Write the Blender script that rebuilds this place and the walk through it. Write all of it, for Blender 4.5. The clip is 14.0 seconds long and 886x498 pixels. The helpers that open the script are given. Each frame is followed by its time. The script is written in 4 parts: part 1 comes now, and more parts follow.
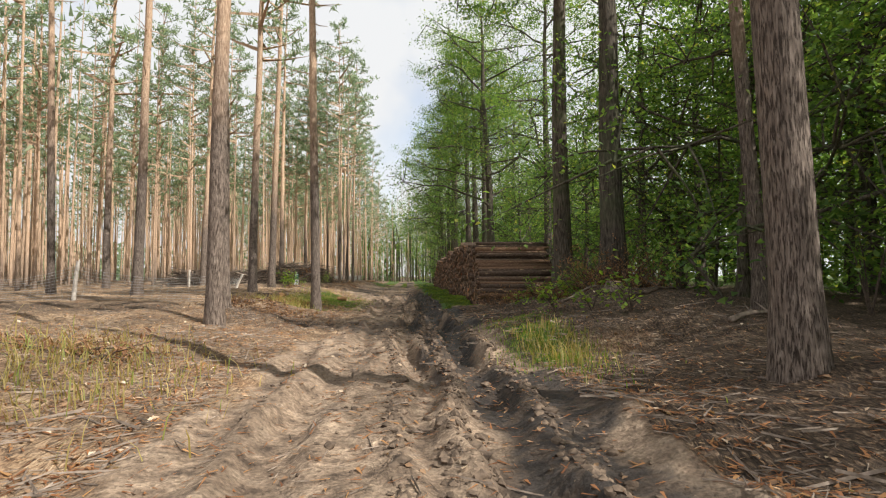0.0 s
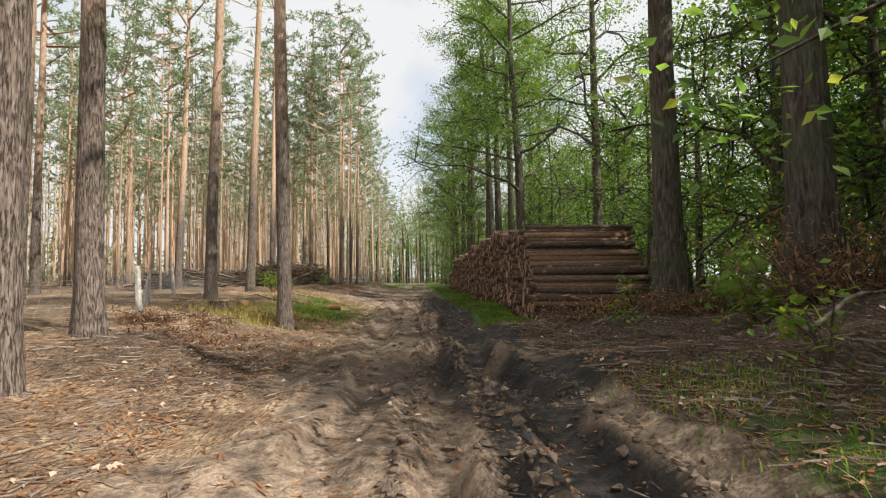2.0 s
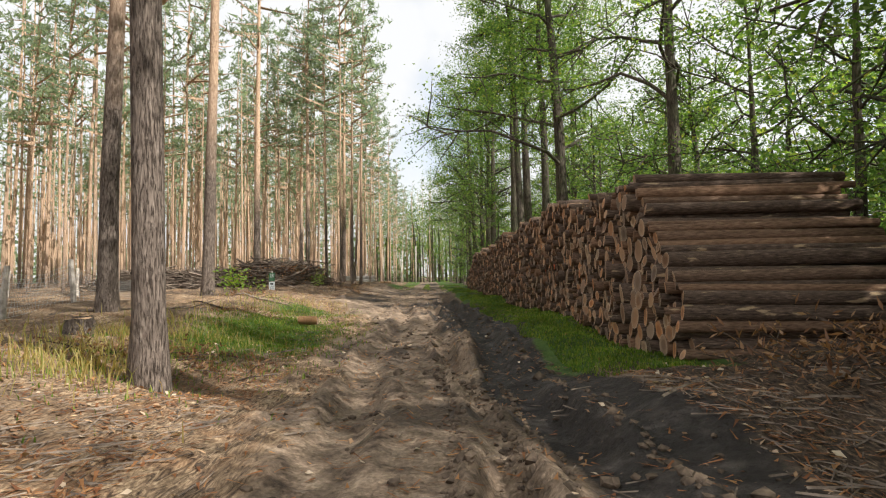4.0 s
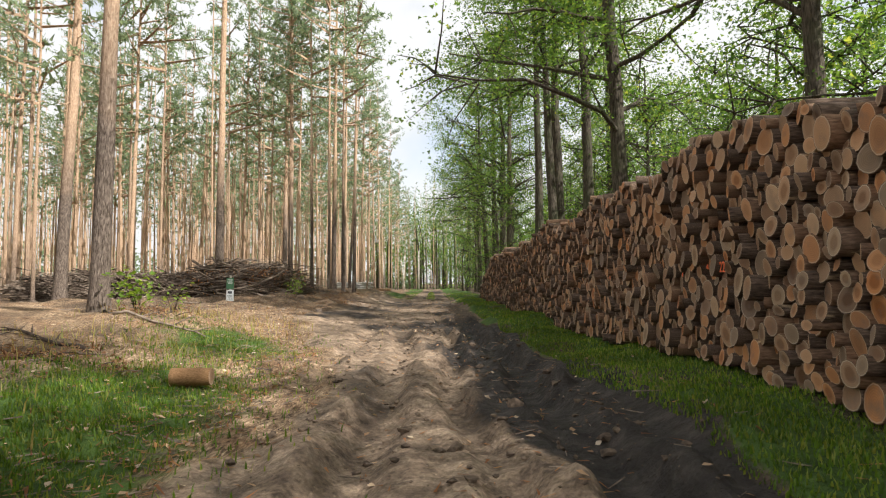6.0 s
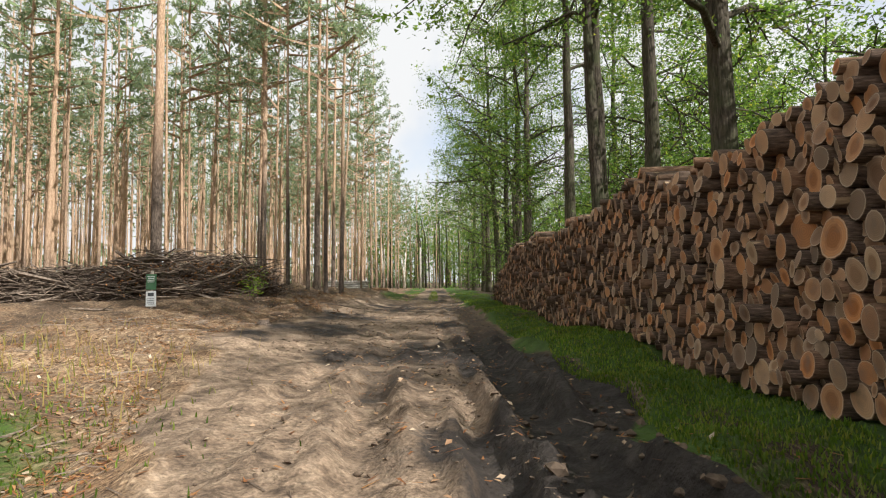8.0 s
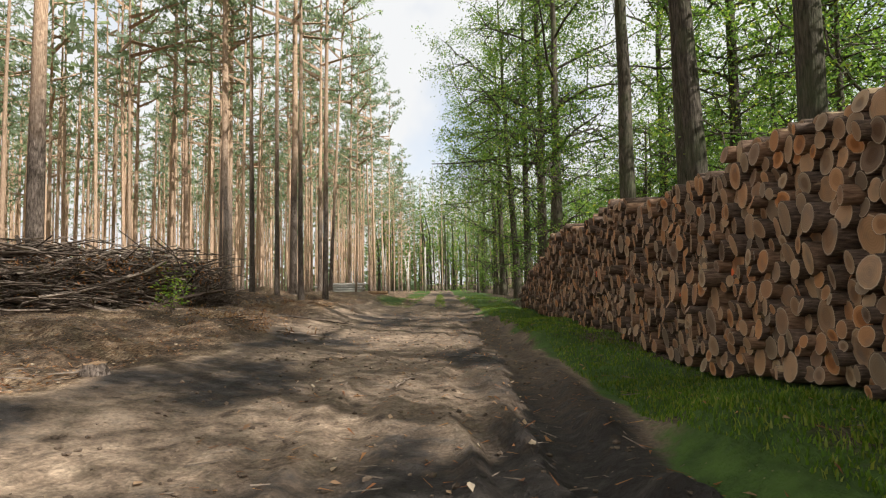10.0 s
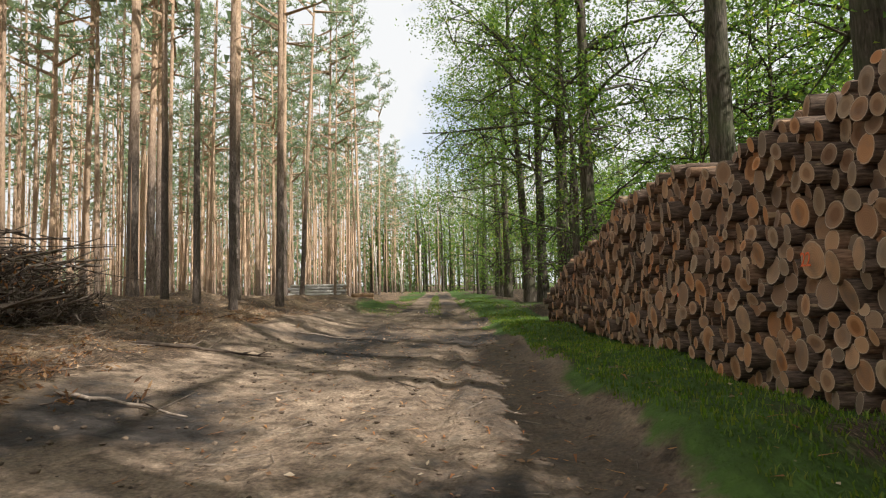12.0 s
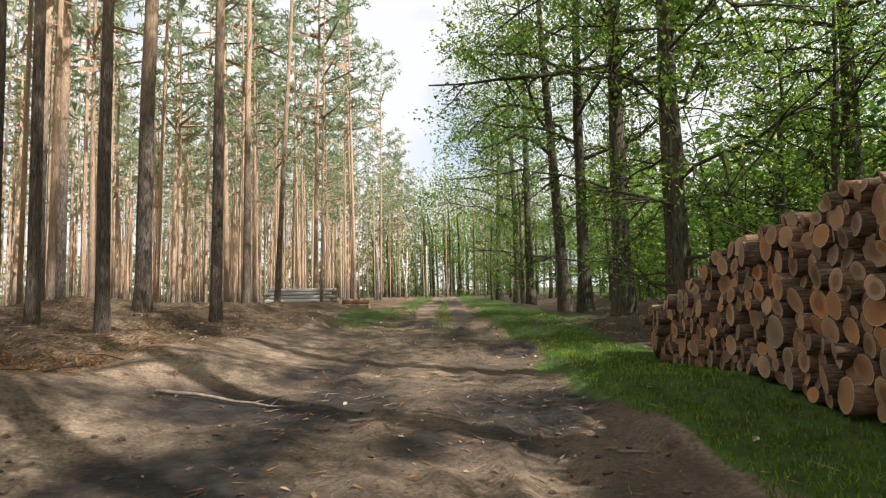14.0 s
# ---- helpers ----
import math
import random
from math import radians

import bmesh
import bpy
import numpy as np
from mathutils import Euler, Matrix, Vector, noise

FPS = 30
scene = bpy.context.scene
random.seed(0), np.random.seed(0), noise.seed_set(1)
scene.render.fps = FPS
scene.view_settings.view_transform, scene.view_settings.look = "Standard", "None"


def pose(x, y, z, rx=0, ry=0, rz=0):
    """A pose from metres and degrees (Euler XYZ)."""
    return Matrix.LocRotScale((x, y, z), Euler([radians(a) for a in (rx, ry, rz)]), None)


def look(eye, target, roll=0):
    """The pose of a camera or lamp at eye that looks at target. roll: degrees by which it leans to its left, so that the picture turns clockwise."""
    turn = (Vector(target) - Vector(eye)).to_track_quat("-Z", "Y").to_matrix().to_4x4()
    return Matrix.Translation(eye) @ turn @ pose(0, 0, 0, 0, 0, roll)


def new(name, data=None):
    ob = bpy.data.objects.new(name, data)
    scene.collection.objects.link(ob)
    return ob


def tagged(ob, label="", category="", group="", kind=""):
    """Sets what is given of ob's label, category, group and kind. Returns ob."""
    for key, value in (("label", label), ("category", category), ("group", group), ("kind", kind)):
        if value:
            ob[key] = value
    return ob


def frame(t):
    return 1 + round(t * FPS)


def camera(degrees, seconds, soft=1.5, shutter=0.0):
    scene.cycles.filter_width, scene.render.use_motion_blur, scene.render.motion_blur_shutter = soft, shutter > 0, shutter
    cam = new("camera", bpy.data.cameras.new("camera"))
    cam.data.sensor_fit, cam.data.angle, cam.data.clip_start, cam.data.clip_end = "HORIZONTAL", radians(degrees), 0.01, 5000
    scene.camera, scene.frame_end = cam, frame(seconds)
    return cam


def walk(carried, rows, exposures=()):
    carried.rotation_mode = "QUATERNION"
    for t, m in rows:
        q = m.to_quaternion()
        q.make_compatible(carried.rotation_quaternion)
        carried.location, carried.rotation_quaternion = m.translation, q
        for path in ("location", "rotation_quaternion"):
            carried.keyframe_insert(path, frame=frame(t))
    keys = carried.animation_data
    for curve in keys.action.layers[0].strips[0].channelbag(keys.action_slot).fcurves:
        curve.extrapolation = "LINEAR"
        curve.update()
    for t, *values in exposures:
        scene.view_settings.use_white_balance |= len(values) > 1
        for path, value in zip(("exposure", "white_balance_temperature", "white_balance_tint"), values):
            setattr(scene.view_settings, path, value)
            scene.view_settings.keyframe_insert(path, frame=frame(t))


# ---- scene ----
import itertools

cam = camera(75.4, 14.0, 1.2)
# seconds, place, yaw, pitch, roll
PATH = [
    (0.0, -0.000, -0.000, 0.998, -0.00, 2.74, 0.13),
    (0.5, -0.162, 1.456, 0.989, 0.31, 2.76, 0.31),
    (1.0, -0.293, 2.914, 0.980, 0.54, 2.79, 0.34),
    (1.5, -0.411, 4.377, 0.975, 0.79, 2.91, 0.36),
    (2.0, -0.536, 5.833, 0.968, 0.90, 2.87, 0.41),
    (2.5, -0.628, 7.269, 0.958, 1.13, 2.97, 0.19),
    (3.0, -0.715, 8.703, 0.944, 1.40, 2.79, 0.42),
    (3.2, -0.760, 9.279, 0.941, 1.59, 2.61, 0.51),
    (5.3, -1.280, 15.404, 0.954, 2.21, 3.20, 0.78),
    (5.5, -1.325, 15.980, 0.958, 2.10, 3.25, 0.72),
    (6.0, -1.437, 17.394, 0.974, 2.34, 3.43, 0.39),
    (6.5, -1.534, 18.754, 0.983, 2.39, 3.39, 0.61),
    (7.0, -1.606, 20.089, 0.981, 2.22, 3.34, 0.69),
    (7.5, -1.657, 21.430, 0.974, 2.15, 3.33, 0.58),
    (8.0, -1.756, 22.799, 0.968, 2.61, 3.30, 0.40),
    (8.2, -1.796, 23.354, 0.968, 2.73, 3.36, 0.29),
    (10.3, -2.220, 29.187, 0.960, 3.10, 3.51, 0.99),
    (10.5, -2.253, 29.743, 0.961, 2.93, 3.48, 1.04),
    (11.0, -2.310, 31.125, 0.967, 2.87, 3.59, 1.05),
    (11.5, -2.329, 32.488, 0.970, 2.78, 3.47, 1.07),
    (12.0, -2.348, 33.844, 0.971, 2.89, 3.54, 1.22),
    (12.5, -2.383, 35.194, 0.973, 2.87, 3.47, 1.09),
    (13.0, -2.476, 36.557, 0.976, 3.54, 3.64, 0.80),
    (13.5, -2.608, 37.916, 0.978, 4.06, 3.73, 0.86),
    (14.0, -2.780, 39.282, 0.981, 3.58, 3.99, 1.09),
]
walk(cam, [(t, pose(x, y, z, 90 + pitch, roll, yaw)) for t, x, y, z, yaw, pitch, roll in PATH], exposures=[(0.0, 0.5), (2.0, 0.48), (3.0, 0.56), (5.5, 0.68), (8.0, 0.55), (11.0, 0.54), (14.0, 0.64)])

# ---- world and sun ----
SUN_AZ, SUN_EL = 119.0, 43.0  # azimuth clockwise from +y (ahead), so the sun stands behind and to the right
world = bpy.data.worlds.new("world")
scene.world = world
world.use_nodes = True
wn, wl = world.node_tree.nodes, world.node_tree.links
wn.clear()
w_out, w_bg = wn.new("ShaderNodeOutputWorld"), wn.new("ShaderNodeBackground")
w_sky, w_mix = wn.new("ShaderNodeTexSky"), wn.new("ShaderNodeMixRGB")
w_sky.sky_type, w_sky.sun_disc = "NISHITA", False
w_sky.sun_elevation, w_sky.sun_rotation = radians(SUN_EL), radians(SUN_AZ)
w_co, w_noise, w_ramp = wn.new("ShaderNodeTexCoord"), wn.new("ShaderNodeTexNoise"), wn.new("ShaderNodeValToRGB")
w_noise.inputs["Scale"].default_value, w_noise.inputs["Detail"].default_value = 2.6, 5.0
w_ramp.color_ramp.elements[0].position, w_ramp.color_ramp.elements[1].position = 0.34, 0.46
w_ramp.color_ramp.elements[0].color = (0.5, 0.5, 0.5, 1)
wl.new(w_co.outputs["Generated"], w_noise.inputs["Vector"])
wl.new(w_noise.outputs["Fac"], w_ramp.inputs["Fac"])
wl.new(w_ramp.outputs["Color"], w_mix.inputs["Fac"])
wl.new(w_sky.outputs["Color"], w_mix.inputs["Color1"])
w_mix.inputs["Color2"].default_value = (4.5, 4.55, 4.6, 1)  # sunlit cloud
wl.new(w_mix.outputs["Color"], w_bg.inputs["Color"])
w_bg.inputs["Strength"].default_value = 0.14
wl.new(w_bg.outputs["Background"], w_out.inputs["Surface"])

sun = new("sun", bpy.data.lights.new("sun", "SUN"))
sun.data.energy, sun.data.angle, sun.data.color = 5.0, radians(0.55), (1.0, 0.96, 0.89)
sa, se = radians(SUN_AZ), radians(SUN_EL)
SUN_DIR = Vector((math.sin(sa) * math.cos(se), math.cos(sa) * math.cos(se), math.sin(se)))
sun.matrix_world = look(SUN_DIR * 60, (0, 0, 0))

rng = np.random.default_rng(7)


# ---- materials ----
class Nodes:
    """A small helper round one node material."""

    def __init__(self, name):
        self.mat = bpy.data.materials.new(name)
        self.mat.use_nodes = True
        self.n, self.l = self.mat.node_tree.nodes, self.mat.node_tree.links
        self.n.clear()
        self.out = self.n.new("ShaderNodeOutputMaterial")
        self.co = self.n.new("ShaderNodeTexCoord")

    def put(self, socket, value):
        if isinstance(value, bpy.types.NodeSocket):
            self.l.new(value, socket)
        elif isinstance(value, tuple) and len(value) == 3 and socket.type == "RGBA":
            socket.default_value = (*value, 1)
        else:
            socket.default_value = value

    def mapped(self, scale=(1, 1, 1), source="Object"):
        m = self.n.new("ShaderNodeMapping")
        m.inputs["Scale"].default_value = scale
        self.l.new(self.co.outputs[source], m.inputs["Vector"])
        return m.outputs["Vector"]

    def noise(self, scale, detail=4.0, vector=None, rough=0.55, warp=0.0):
        t = self.n.new("ShaderNodeTexNoise")
        t.inputs["Scale"].default_value, t.inputs["Detail"].default_value = scale, detail
        t.inputs["Roughness"].default_value, t.inputs["Distortion"].default_value = rough, warp
        self.l.new(vector if vector is not None else self.co.outputs["Object"], t.inputs["Vector"])
        return t.outputs["Fac"]

    def voronoi(self, scale, vector=None, feature="F1", out="Distance"):
        t = self.n.new("ShaderNodeTexVoronoi")
        t.feature = feature
        t.inputs["Scale"].default_value = scale
        self.l.new(vector if vector is not None else self.co.outputs["Object"], t.inputs["Vector"])
        return t.outputs[out]

    def ramp(self, fac, *stops):
        r = self.n.new("ShaderNodeValToRGB")
        while len(r.color_ramp.elements) < len(stops):
            r.color_ramp.elements.new(0.5)
        for e, (p, c) in zip(r.color_ramp.elements, stops):
            e.position, e.color = p, (*c, 1) if isinstance(c, tuple) else (c, c, c, 1)
        self.l.new(fac, r.inputs["Fac"])
        return r.outputs["Color"]

    def mix(self, fac, a, b, blend="MIX"):
        m = self.n.new("ShaderNodeMixRGB")
        m.blend_type = blend
        for s, v in zip(("Fac", "Color1", "Color2"), (fac, a, b)):
            self.put(m.inputs[s], v)
        return m.outputs["Color"]

    def math(self, op, a, b=0.0, clamp=False):
        m = self.n.new("ShaderNodeMath")
        m.operation, m.use_clamp = op, clamp
        self.put(m.inputs[0], a)
        self.put(m.inputs[1], b)
        return m.outputs[0]

    def attr(self, name):
        a = self.n.new("ShaderNodeAttribute")
        a.attribute_name = name
        return a.outputs["Fac"]

    def chance(self):
        """A random number for each object and each loose piece of a mesh."""
        a, b = self.n.new("ShaderNodeObjectInfo"), self.n.new("ShaderNodeNewGeometry")
        return self.math("FRACT", self.math("ADD", a.outputs["Random"], b.outputs["Random Per Island"]))

    def bump(self, height, strength=0.5, distance=0.02):
        b = self.n.new("ShaderNodeBump")
        b.inputs["Strength"].default_value, b.inputs["Distance"].default_value = strength, distance
        self.l.new(height, b.inputs["Height"])
        return b.outputs["Normal"]

    def solid(self, color, rough=0.9, normal=None, spec=0.3, metal=0.0):
        p = self.n.new("ShaderNodeBsdfPrincipled")
        self.put(p.inputs["Base Color"], color)
        self.put(p.inputs["Roughness"], rough)
        p.inputs["Specular IOR Level"].default_value, p.inputs["Metallic"].default_value = spec, metal
        if normal is not None:
            self.l.new(normal, p.inputs["Normal"])
        return p.outputs["BSDF"]

    def end(self, shader):
        self.l.new(shader, self.out.inputs["Surface"])
        return self.mat


def leafy(name, stops, through_amount=0.45, rough=0.55, glow=(1.9, 1.7, 0.75)):
    """A thin leaf: gloss on top, light coming through."""
    k = Nodes(name)
    c = k.ramp(k.chance(), *stops)
    c = k.mix(0.5, c, k.ramp(k.noise(0.7, 2.0, k.co.outputs["Object"]), (0.35, 0.5), (0.65, 1.35)), "MULTIPLY")
    t = k.n.new("ShaderNodeBsdfTranslucent")
    k.l.new(k.mix(1.0, c, glow, "MULTIPLY"), t.inputs["Color"])
    m = k.n.new("ShaderNodeMixShader")
    m.inputs["Fac"].default_value = through_amount
    k.l.new(k.solid(c, rough, spec=0.35), m.inputs[1])
    k.l.new(t.outputs["BSDF"], m.inputs[2])
    return k.end(m.outputs["Shader"])


def pine_bark(name="pine_bark", turn=(0.62, 1.0)):
    """Grey plates at the foot, thin orange bark above."""
    k = Nodes(name)
    v = k.mapped((7, 7, 1.6))
    plates = k.noise(5.0, 7.0, k.mapped((13, 13, 1.7)), 0.72, 0.3)
    cracks = k.ramp(plates, (0.40, 0.0), (0.49, 1.0))
    grain = k.noise(6.0, 6.0, v)
    low = k.ramp(grain, (0.3, (0.10, 0.08, 0.067)), (0.55, (0.20, 0.163, 0.138)), (0.75, (0.33, 0.28, 0.24)))
    low = k.mix(cracks, (0.06, 0.046, 0.038), low)
    high = k.ramp(grain, (0.3, (0.40, 0.26, 0.175)), (0.7, (0.70, 0.53, 0.385)))
    sep = k.n.new("ShaderNodeSeparateXYZ")
    k.l.new(k.co.outputs["Object"], sep.inputs[0])
    h = k.math("MULTIPLY", k.math("ADD", sep.outputs["Z"], k.math("MULTIPLY", k.noise(0.9, 3.0), 3.0)), 0.125)
    c = k.mix(k.ramp(h, (turn[0], 0.0), (turn[1], 1.0)), low, high)
    c = k.mix(0.6, c, k.ramp(k.chance(), (0.0, (0.75, 0.72, 0.70)), (1.0, (1.2, 1.12, 1.05))), "MULTIPLY")
    return k.end(k.solid(c, 0.92, k.bump(k.math("ADD", cracks, grain), 0.8, 0.02), 0.15))


def oak_bark():
    k = Nodes("oak_bark")
    v = k.mapped((9, 9, 1.3))
    ridge = k.noise(3.2, 6.0, v, 0.6, 0.6)
    c = k.ramp(ridge, (0.32, (0.025, 0.021, 0.017)), (0.5, (0.085, 0.071, 0.056)), (0.72, (0.18, 0.155, 0.125)))
    moss = k.ramp(k.noise(1.1, 4.0), (0.46, 0.0), (0.66, 0.6))
    c = k.mix(moss, c, (0.085, 0.105, 0.05))
    c = k.mix(0.6, c, k.ramp(k.chance(), (0.0, (0.7, 0.7, 0.7)), (1.0, (1.2, 1.15, 1.1))), "MULTIPLY")
    return k.end(k.solid(c, 0.93, k.bump(ridge, 0.9, 0.03), 0.15))


def log_bark():
    k = Nodes("log_bark")
    v = k.mapped((1.0, 6, 6), "Generated")
    g = k.noise(5.0, 6.0, k.mapped((2.5, 14, 14)))
    a = k.ramp(g, (0.30, (0.04, 0.028, 0.022)), (0.55, (0.125, 0.085, 0.062)), (0.8, (0.26, 0.19, 0.145)))
    b = k.ramp(g, (0.30, (0.13, 0.07, 0.042)), (0.7, (0.34, 0.20, 0.12)))
    peel = k.ramp(k.noise(2.2, 4.0, k.mapped((1.2, 5, 5))), (0.64, 0.0), (0.69, 1.0))
    c = k.mix(k.ramp(k.chance(), (0.55, 0.0), (0.9, 0.8)), a, b)
    c = k.mix(k.math("MULTIPLY", peel, 0.8), c, (0.50, 0.36, 0.22))
    return k.end(k.solid(c, 0.9, k.bump(g, 0.7, 0.012), 0.2))


def log_end():
    """Sawn wood: rings, a heart, rays and weathering; the mesh's own x axis is the log's axis."""
    k = Nodes("log_end")
    r = k.chance()
    sep = k.n.new("ShaderNodeSeparateXYZ")
    at = k.n.new("ShaderNodeAttribute")
    at.attribute_name = "radius"
    rad = at.outputs["Fac"]
    wob = k.noise(18.0, 3.0)
    rings = k.math("SINE", k.math("ADD", k.math("MULTIPLY", rad, 46.0), k.math("MULTIPLY", wob, 5.0)))
    base = k.ramp(r, (0.0, (0.26, 0.165, 0.11)), (0.15, (0.52, 0.33, 0.20)), (0.28, (0.32, 0.235, 0.165)), (0.42, (0.58, 0.29, 0.13)), (0.55, (0.19, 0.14, 0.105)), (0.68, (0.52, 0.38, 0.25)), (0.8, (0.60, 0.27, 0.105)), (0.9, (0.28, 0.20, 0.145)), (1.0, (0.54, 0.32, 0.175)))
    r2 = k.math("FRACT", k.math("MULTIPLY", r, 7.31))
    wide = k.noise(9.0, 2.0)
    edge = k.math("ADD", rad, k.math("MULTIPLY", k.math("SUBTRACT", wide, 0.5), 0.5))
    heart = k.ramp(edge, (0.40, (0.62, 0.55, 0.50)), (0.66, (1.0, 1.0, 1.0)))
    base = k.mix(1.0, base, (0.94, 0.91, 0.90), "MULTIPLY")
    c = k.mix(k.ramp(r2, (0.25, 0.15), (0.8, 1.0)), base, k.mix(1.0, base, heart, "MULTIPLY"))
    c = k.mix(0.30, c, k.ramp(k.math("MULTIPLY_ADD", rings, 0.5), (0.0, 0.72), (1.0, 1.15)), "MULTIPLY")
    sapwood = k.ramp(rad, (0.86, 0.0), (0.91, 0.5), (0.95, 0.5), (0.97, 0.0))
    c = k.mix(sapwood, c, (0.62, 0.52, 0.40))
    c = k.mix(k.ramp(rad, (0.955, 0.0), (0.985, 0.85)), c, (0.10, 0.07, 0.05))
    blot = k.noise(7.0, 5.0)
    c = k.mix(k.ramp(blot, (0.50, 0.0), (0.72, 0.6)), c, (0.17, 0.14, 0.12))
    saw = k.noise(30.0, 3.0, k.mapped((1, 1, 7)))
    return k.end(k.solid(c, 0.85, k.bump(saw, 0.35, 0.004), 0.2))


def rough_stuff(name, *stops, scale=9.0, rough=0.95, random=0.7, depth=0.01):
    k = Nodes(name)
    g = k.noise(scale, 5.0)
    c = k.ramp(g, *stops)
    c = k.mix(random, c, k.ramp(k.chance(), (0.0, (0.55, 0.52, 0.5)), (1.0, (1.35, 1.3, 1.25))), "MULTIPLY")
    return k.end(k.solid(c, rough, k.bump(g, 0.5, depth), 0.2))


def ground_mat():
    k = Nodes("forest_ground")
    fine, mid, wide = k.noise(38.0, 5.0), k.noise(5.0, 8.0, None, 0.65), k.noise(0.9, 4.0)
    fibre = k.noise(24.0, 5.0, k.mapped((1.0, 0.25, 1.0)), 0.6, 2.2)
    # litter tone is raised to carry the sunlight on the left bank
    litter = k.ramp(fibre, (0.34, (0.07, 0.046, 0.031)), (0.46, (0.25, 0.168, 0.105)), (0.56, (0.43, 0.30, 0.185)), (0.68, (0.64, 0.49, 0.33)))
    rusty = k.ramp(k.noise(2.3, 5.0, None, 0.6), (0.45, 0.0), (0.62, 0.7))
    litter = k.mix(rusty, litter, k.ramp(fibre, (0.34, (0.06, 0.032, 0.018)), (0.55, (0.26, 0.14, 0.07)), (0.7, (0.46, 0.28, 0.15))))
    litter = k.mix(k.ramp(wide, (0.40, 0.0), (0.60, 0.8)), litter, k.ramp(fibre, (0.3, (0.045, 0.032, 0.024)), (0.7, (0.20, 0.135, 0.085))))
    sand = k.ramp(mid, (0.32, (0.09, 0.065, 0.048)), (0.48, (0.245, 0.178, 0.127)), (0.68, (0.41, 0.312, 0.225)))
    # dark forest soil whose tone also holds the shade on the banks
    humus_shade = k.ramp(fibre, (0.34, (0.022, 0.016, 0.012)), (0.5, (0.075, 0.052, 0.036)), (0.6, (0.15, 0.10, 0.065)), (0.72, (0.34, 0.25, 0.17)))
    litter = k.mix(k.ramp(k.math("ADD", k.attr("humus_shade"), k.math("MULTIPLY", k.math("SUBTRACT", wide, 0.5), 0.8)), (0.3, 0.0), (0.7, 1.0)), litter, humus_shade)
    sand = k.mix(0.5, sand, k.ramp(k.noise(1.7, 6.0, k.mapped((1.0, 0.45, 1.0)), 0.6), (0.38, (0.34, 0.31, 0.29)), (0.58, (1.15, 1.12, 1.08))), "MULTIPLY")
    sand = k.mix(0.6, sand, k.ramp(fine, (0.3, 0.35), (0.7, 1.45)), "MULTIPLY")
    grit = k.ramp(k.voronoi(42.0, None, "F1", "Color"), (0.2, 0.6), (0.8, 1.25))
    sand = k.mix(0.4, sand, grit, "MULTIPLY")
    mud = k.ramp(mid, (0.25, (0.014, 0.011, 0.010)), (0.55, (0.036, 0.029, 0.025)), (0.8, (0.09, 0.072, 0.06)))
    turf = k.ramp(mid, (0.3, (0.035, 0.065, 0.014)), (0.7, (0.085, 0.145, 0.028)))
    edge = k.math("MULTIPLY", k.math("SUBTRACT", mid, 0.5), 0.9)

    def masked(name):
        return k.ramp(k.math("ADD", k.attr(name), edge), (0.35, 0.0), (0.65, 1.0))

    c = k.mix(masked("sand"), litter, sand)
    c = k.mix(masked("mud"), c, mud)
    c = k.mix(masked("turf"), c, turf)
    speck = k.ramp(k.voronoi(11.0), (0.05, 1.0), (0.09, 0.0))
    c = k.mix(k.math("MULTIPLY", speck, 0.35), c, (0.5, 0.38, 0.25))
    wet = k.ramp(k.math("ADD", k.attr("mud"), edge), (0.5, 0.95), (1.2, 0.62))
    crumb = k.voronoi(16.0, None, "SMOOTH_F1")
    bare = masked("sand")
    h = k.math("ADD", k.math("MULTIPLY", fibre, k.math("SUBTRACT", 0.8, k.math("MULTIPLY", bare, 0.75))), k.math("ADD", k.math("MULTIPLY", fine, 0.5), k.math("ADD", k.math("MULTIPLY", mid, 1.2), k.math("MULTIPLY", crumb, -0.6))))
    return k.end(k.solid(c, wet, k.bump(h, 1.0, 0.04), 0.25))


M_GROUND = ground_mat()
M_YOUNGPINE = pine_bark("young_pine_bark", (0.18, 0.55))
M_PINE, M_OAK, M_LOGBARK, M_LOGEND = pine_bark(), oak_bark(), log_bark(), log_end()
# extra blue in the leaf colour stands in for haze
M_OAKLEAF = leafy("oak_leaf", ((0.0, (0.05, 0.105, 0.034)), (0.5, (0.105, 0.19, 0.05)), (0.9, (0.17, 0.27, 0.06)), (1.0, (0.31, 0.33, 0.07))), 0.6, 0.55, (1.8, 1.7, 0.95))
# needle colour lightened in place of the bright haze over the crowns
M_NEEDLE = leafy("pine_needle", ((0.0, (0.15, 0.20, 0.13)), (0.6, (0.23, 0.29, 0.18)), (1.0, (0.32, 0.37, 0.23))), 0.6, 0.5, (1.45, 1.5, 1.2))
M_SPROUT = leafy("young_leaf", ((0.0, (0.10, 0.19, 0.03)), (0.6, (0.17, 0.28, 0.045)), (1.0, (0.28, 0.36, 0.07))), 0.5)
M_GRASS = leafy("grass_blade", ((0.0, (0.055, 0.11, 0.014)), (0.6, (0.11, 0.20, 0.022)), (1.0, (0.24, 0.26, 0.06))), 0.45, 0.5)
M_STRAW = leafy("dry_grass_blade", ((0.0, (0.24, 0.20, 0.07)), (0.5, (0.38, 0.30, 0.13)), (1.0, (0.16, 0.22, 0.05))), 0.4, 0.6)
M_RUST = leafy("withered_frond", ((0.0, (0.16, 0.065, 0.03)), (0.5, (0.30, 0.13, 0.055)), (1.0, (0.42, 0.23, 0.10))), 0.3, 0.8)
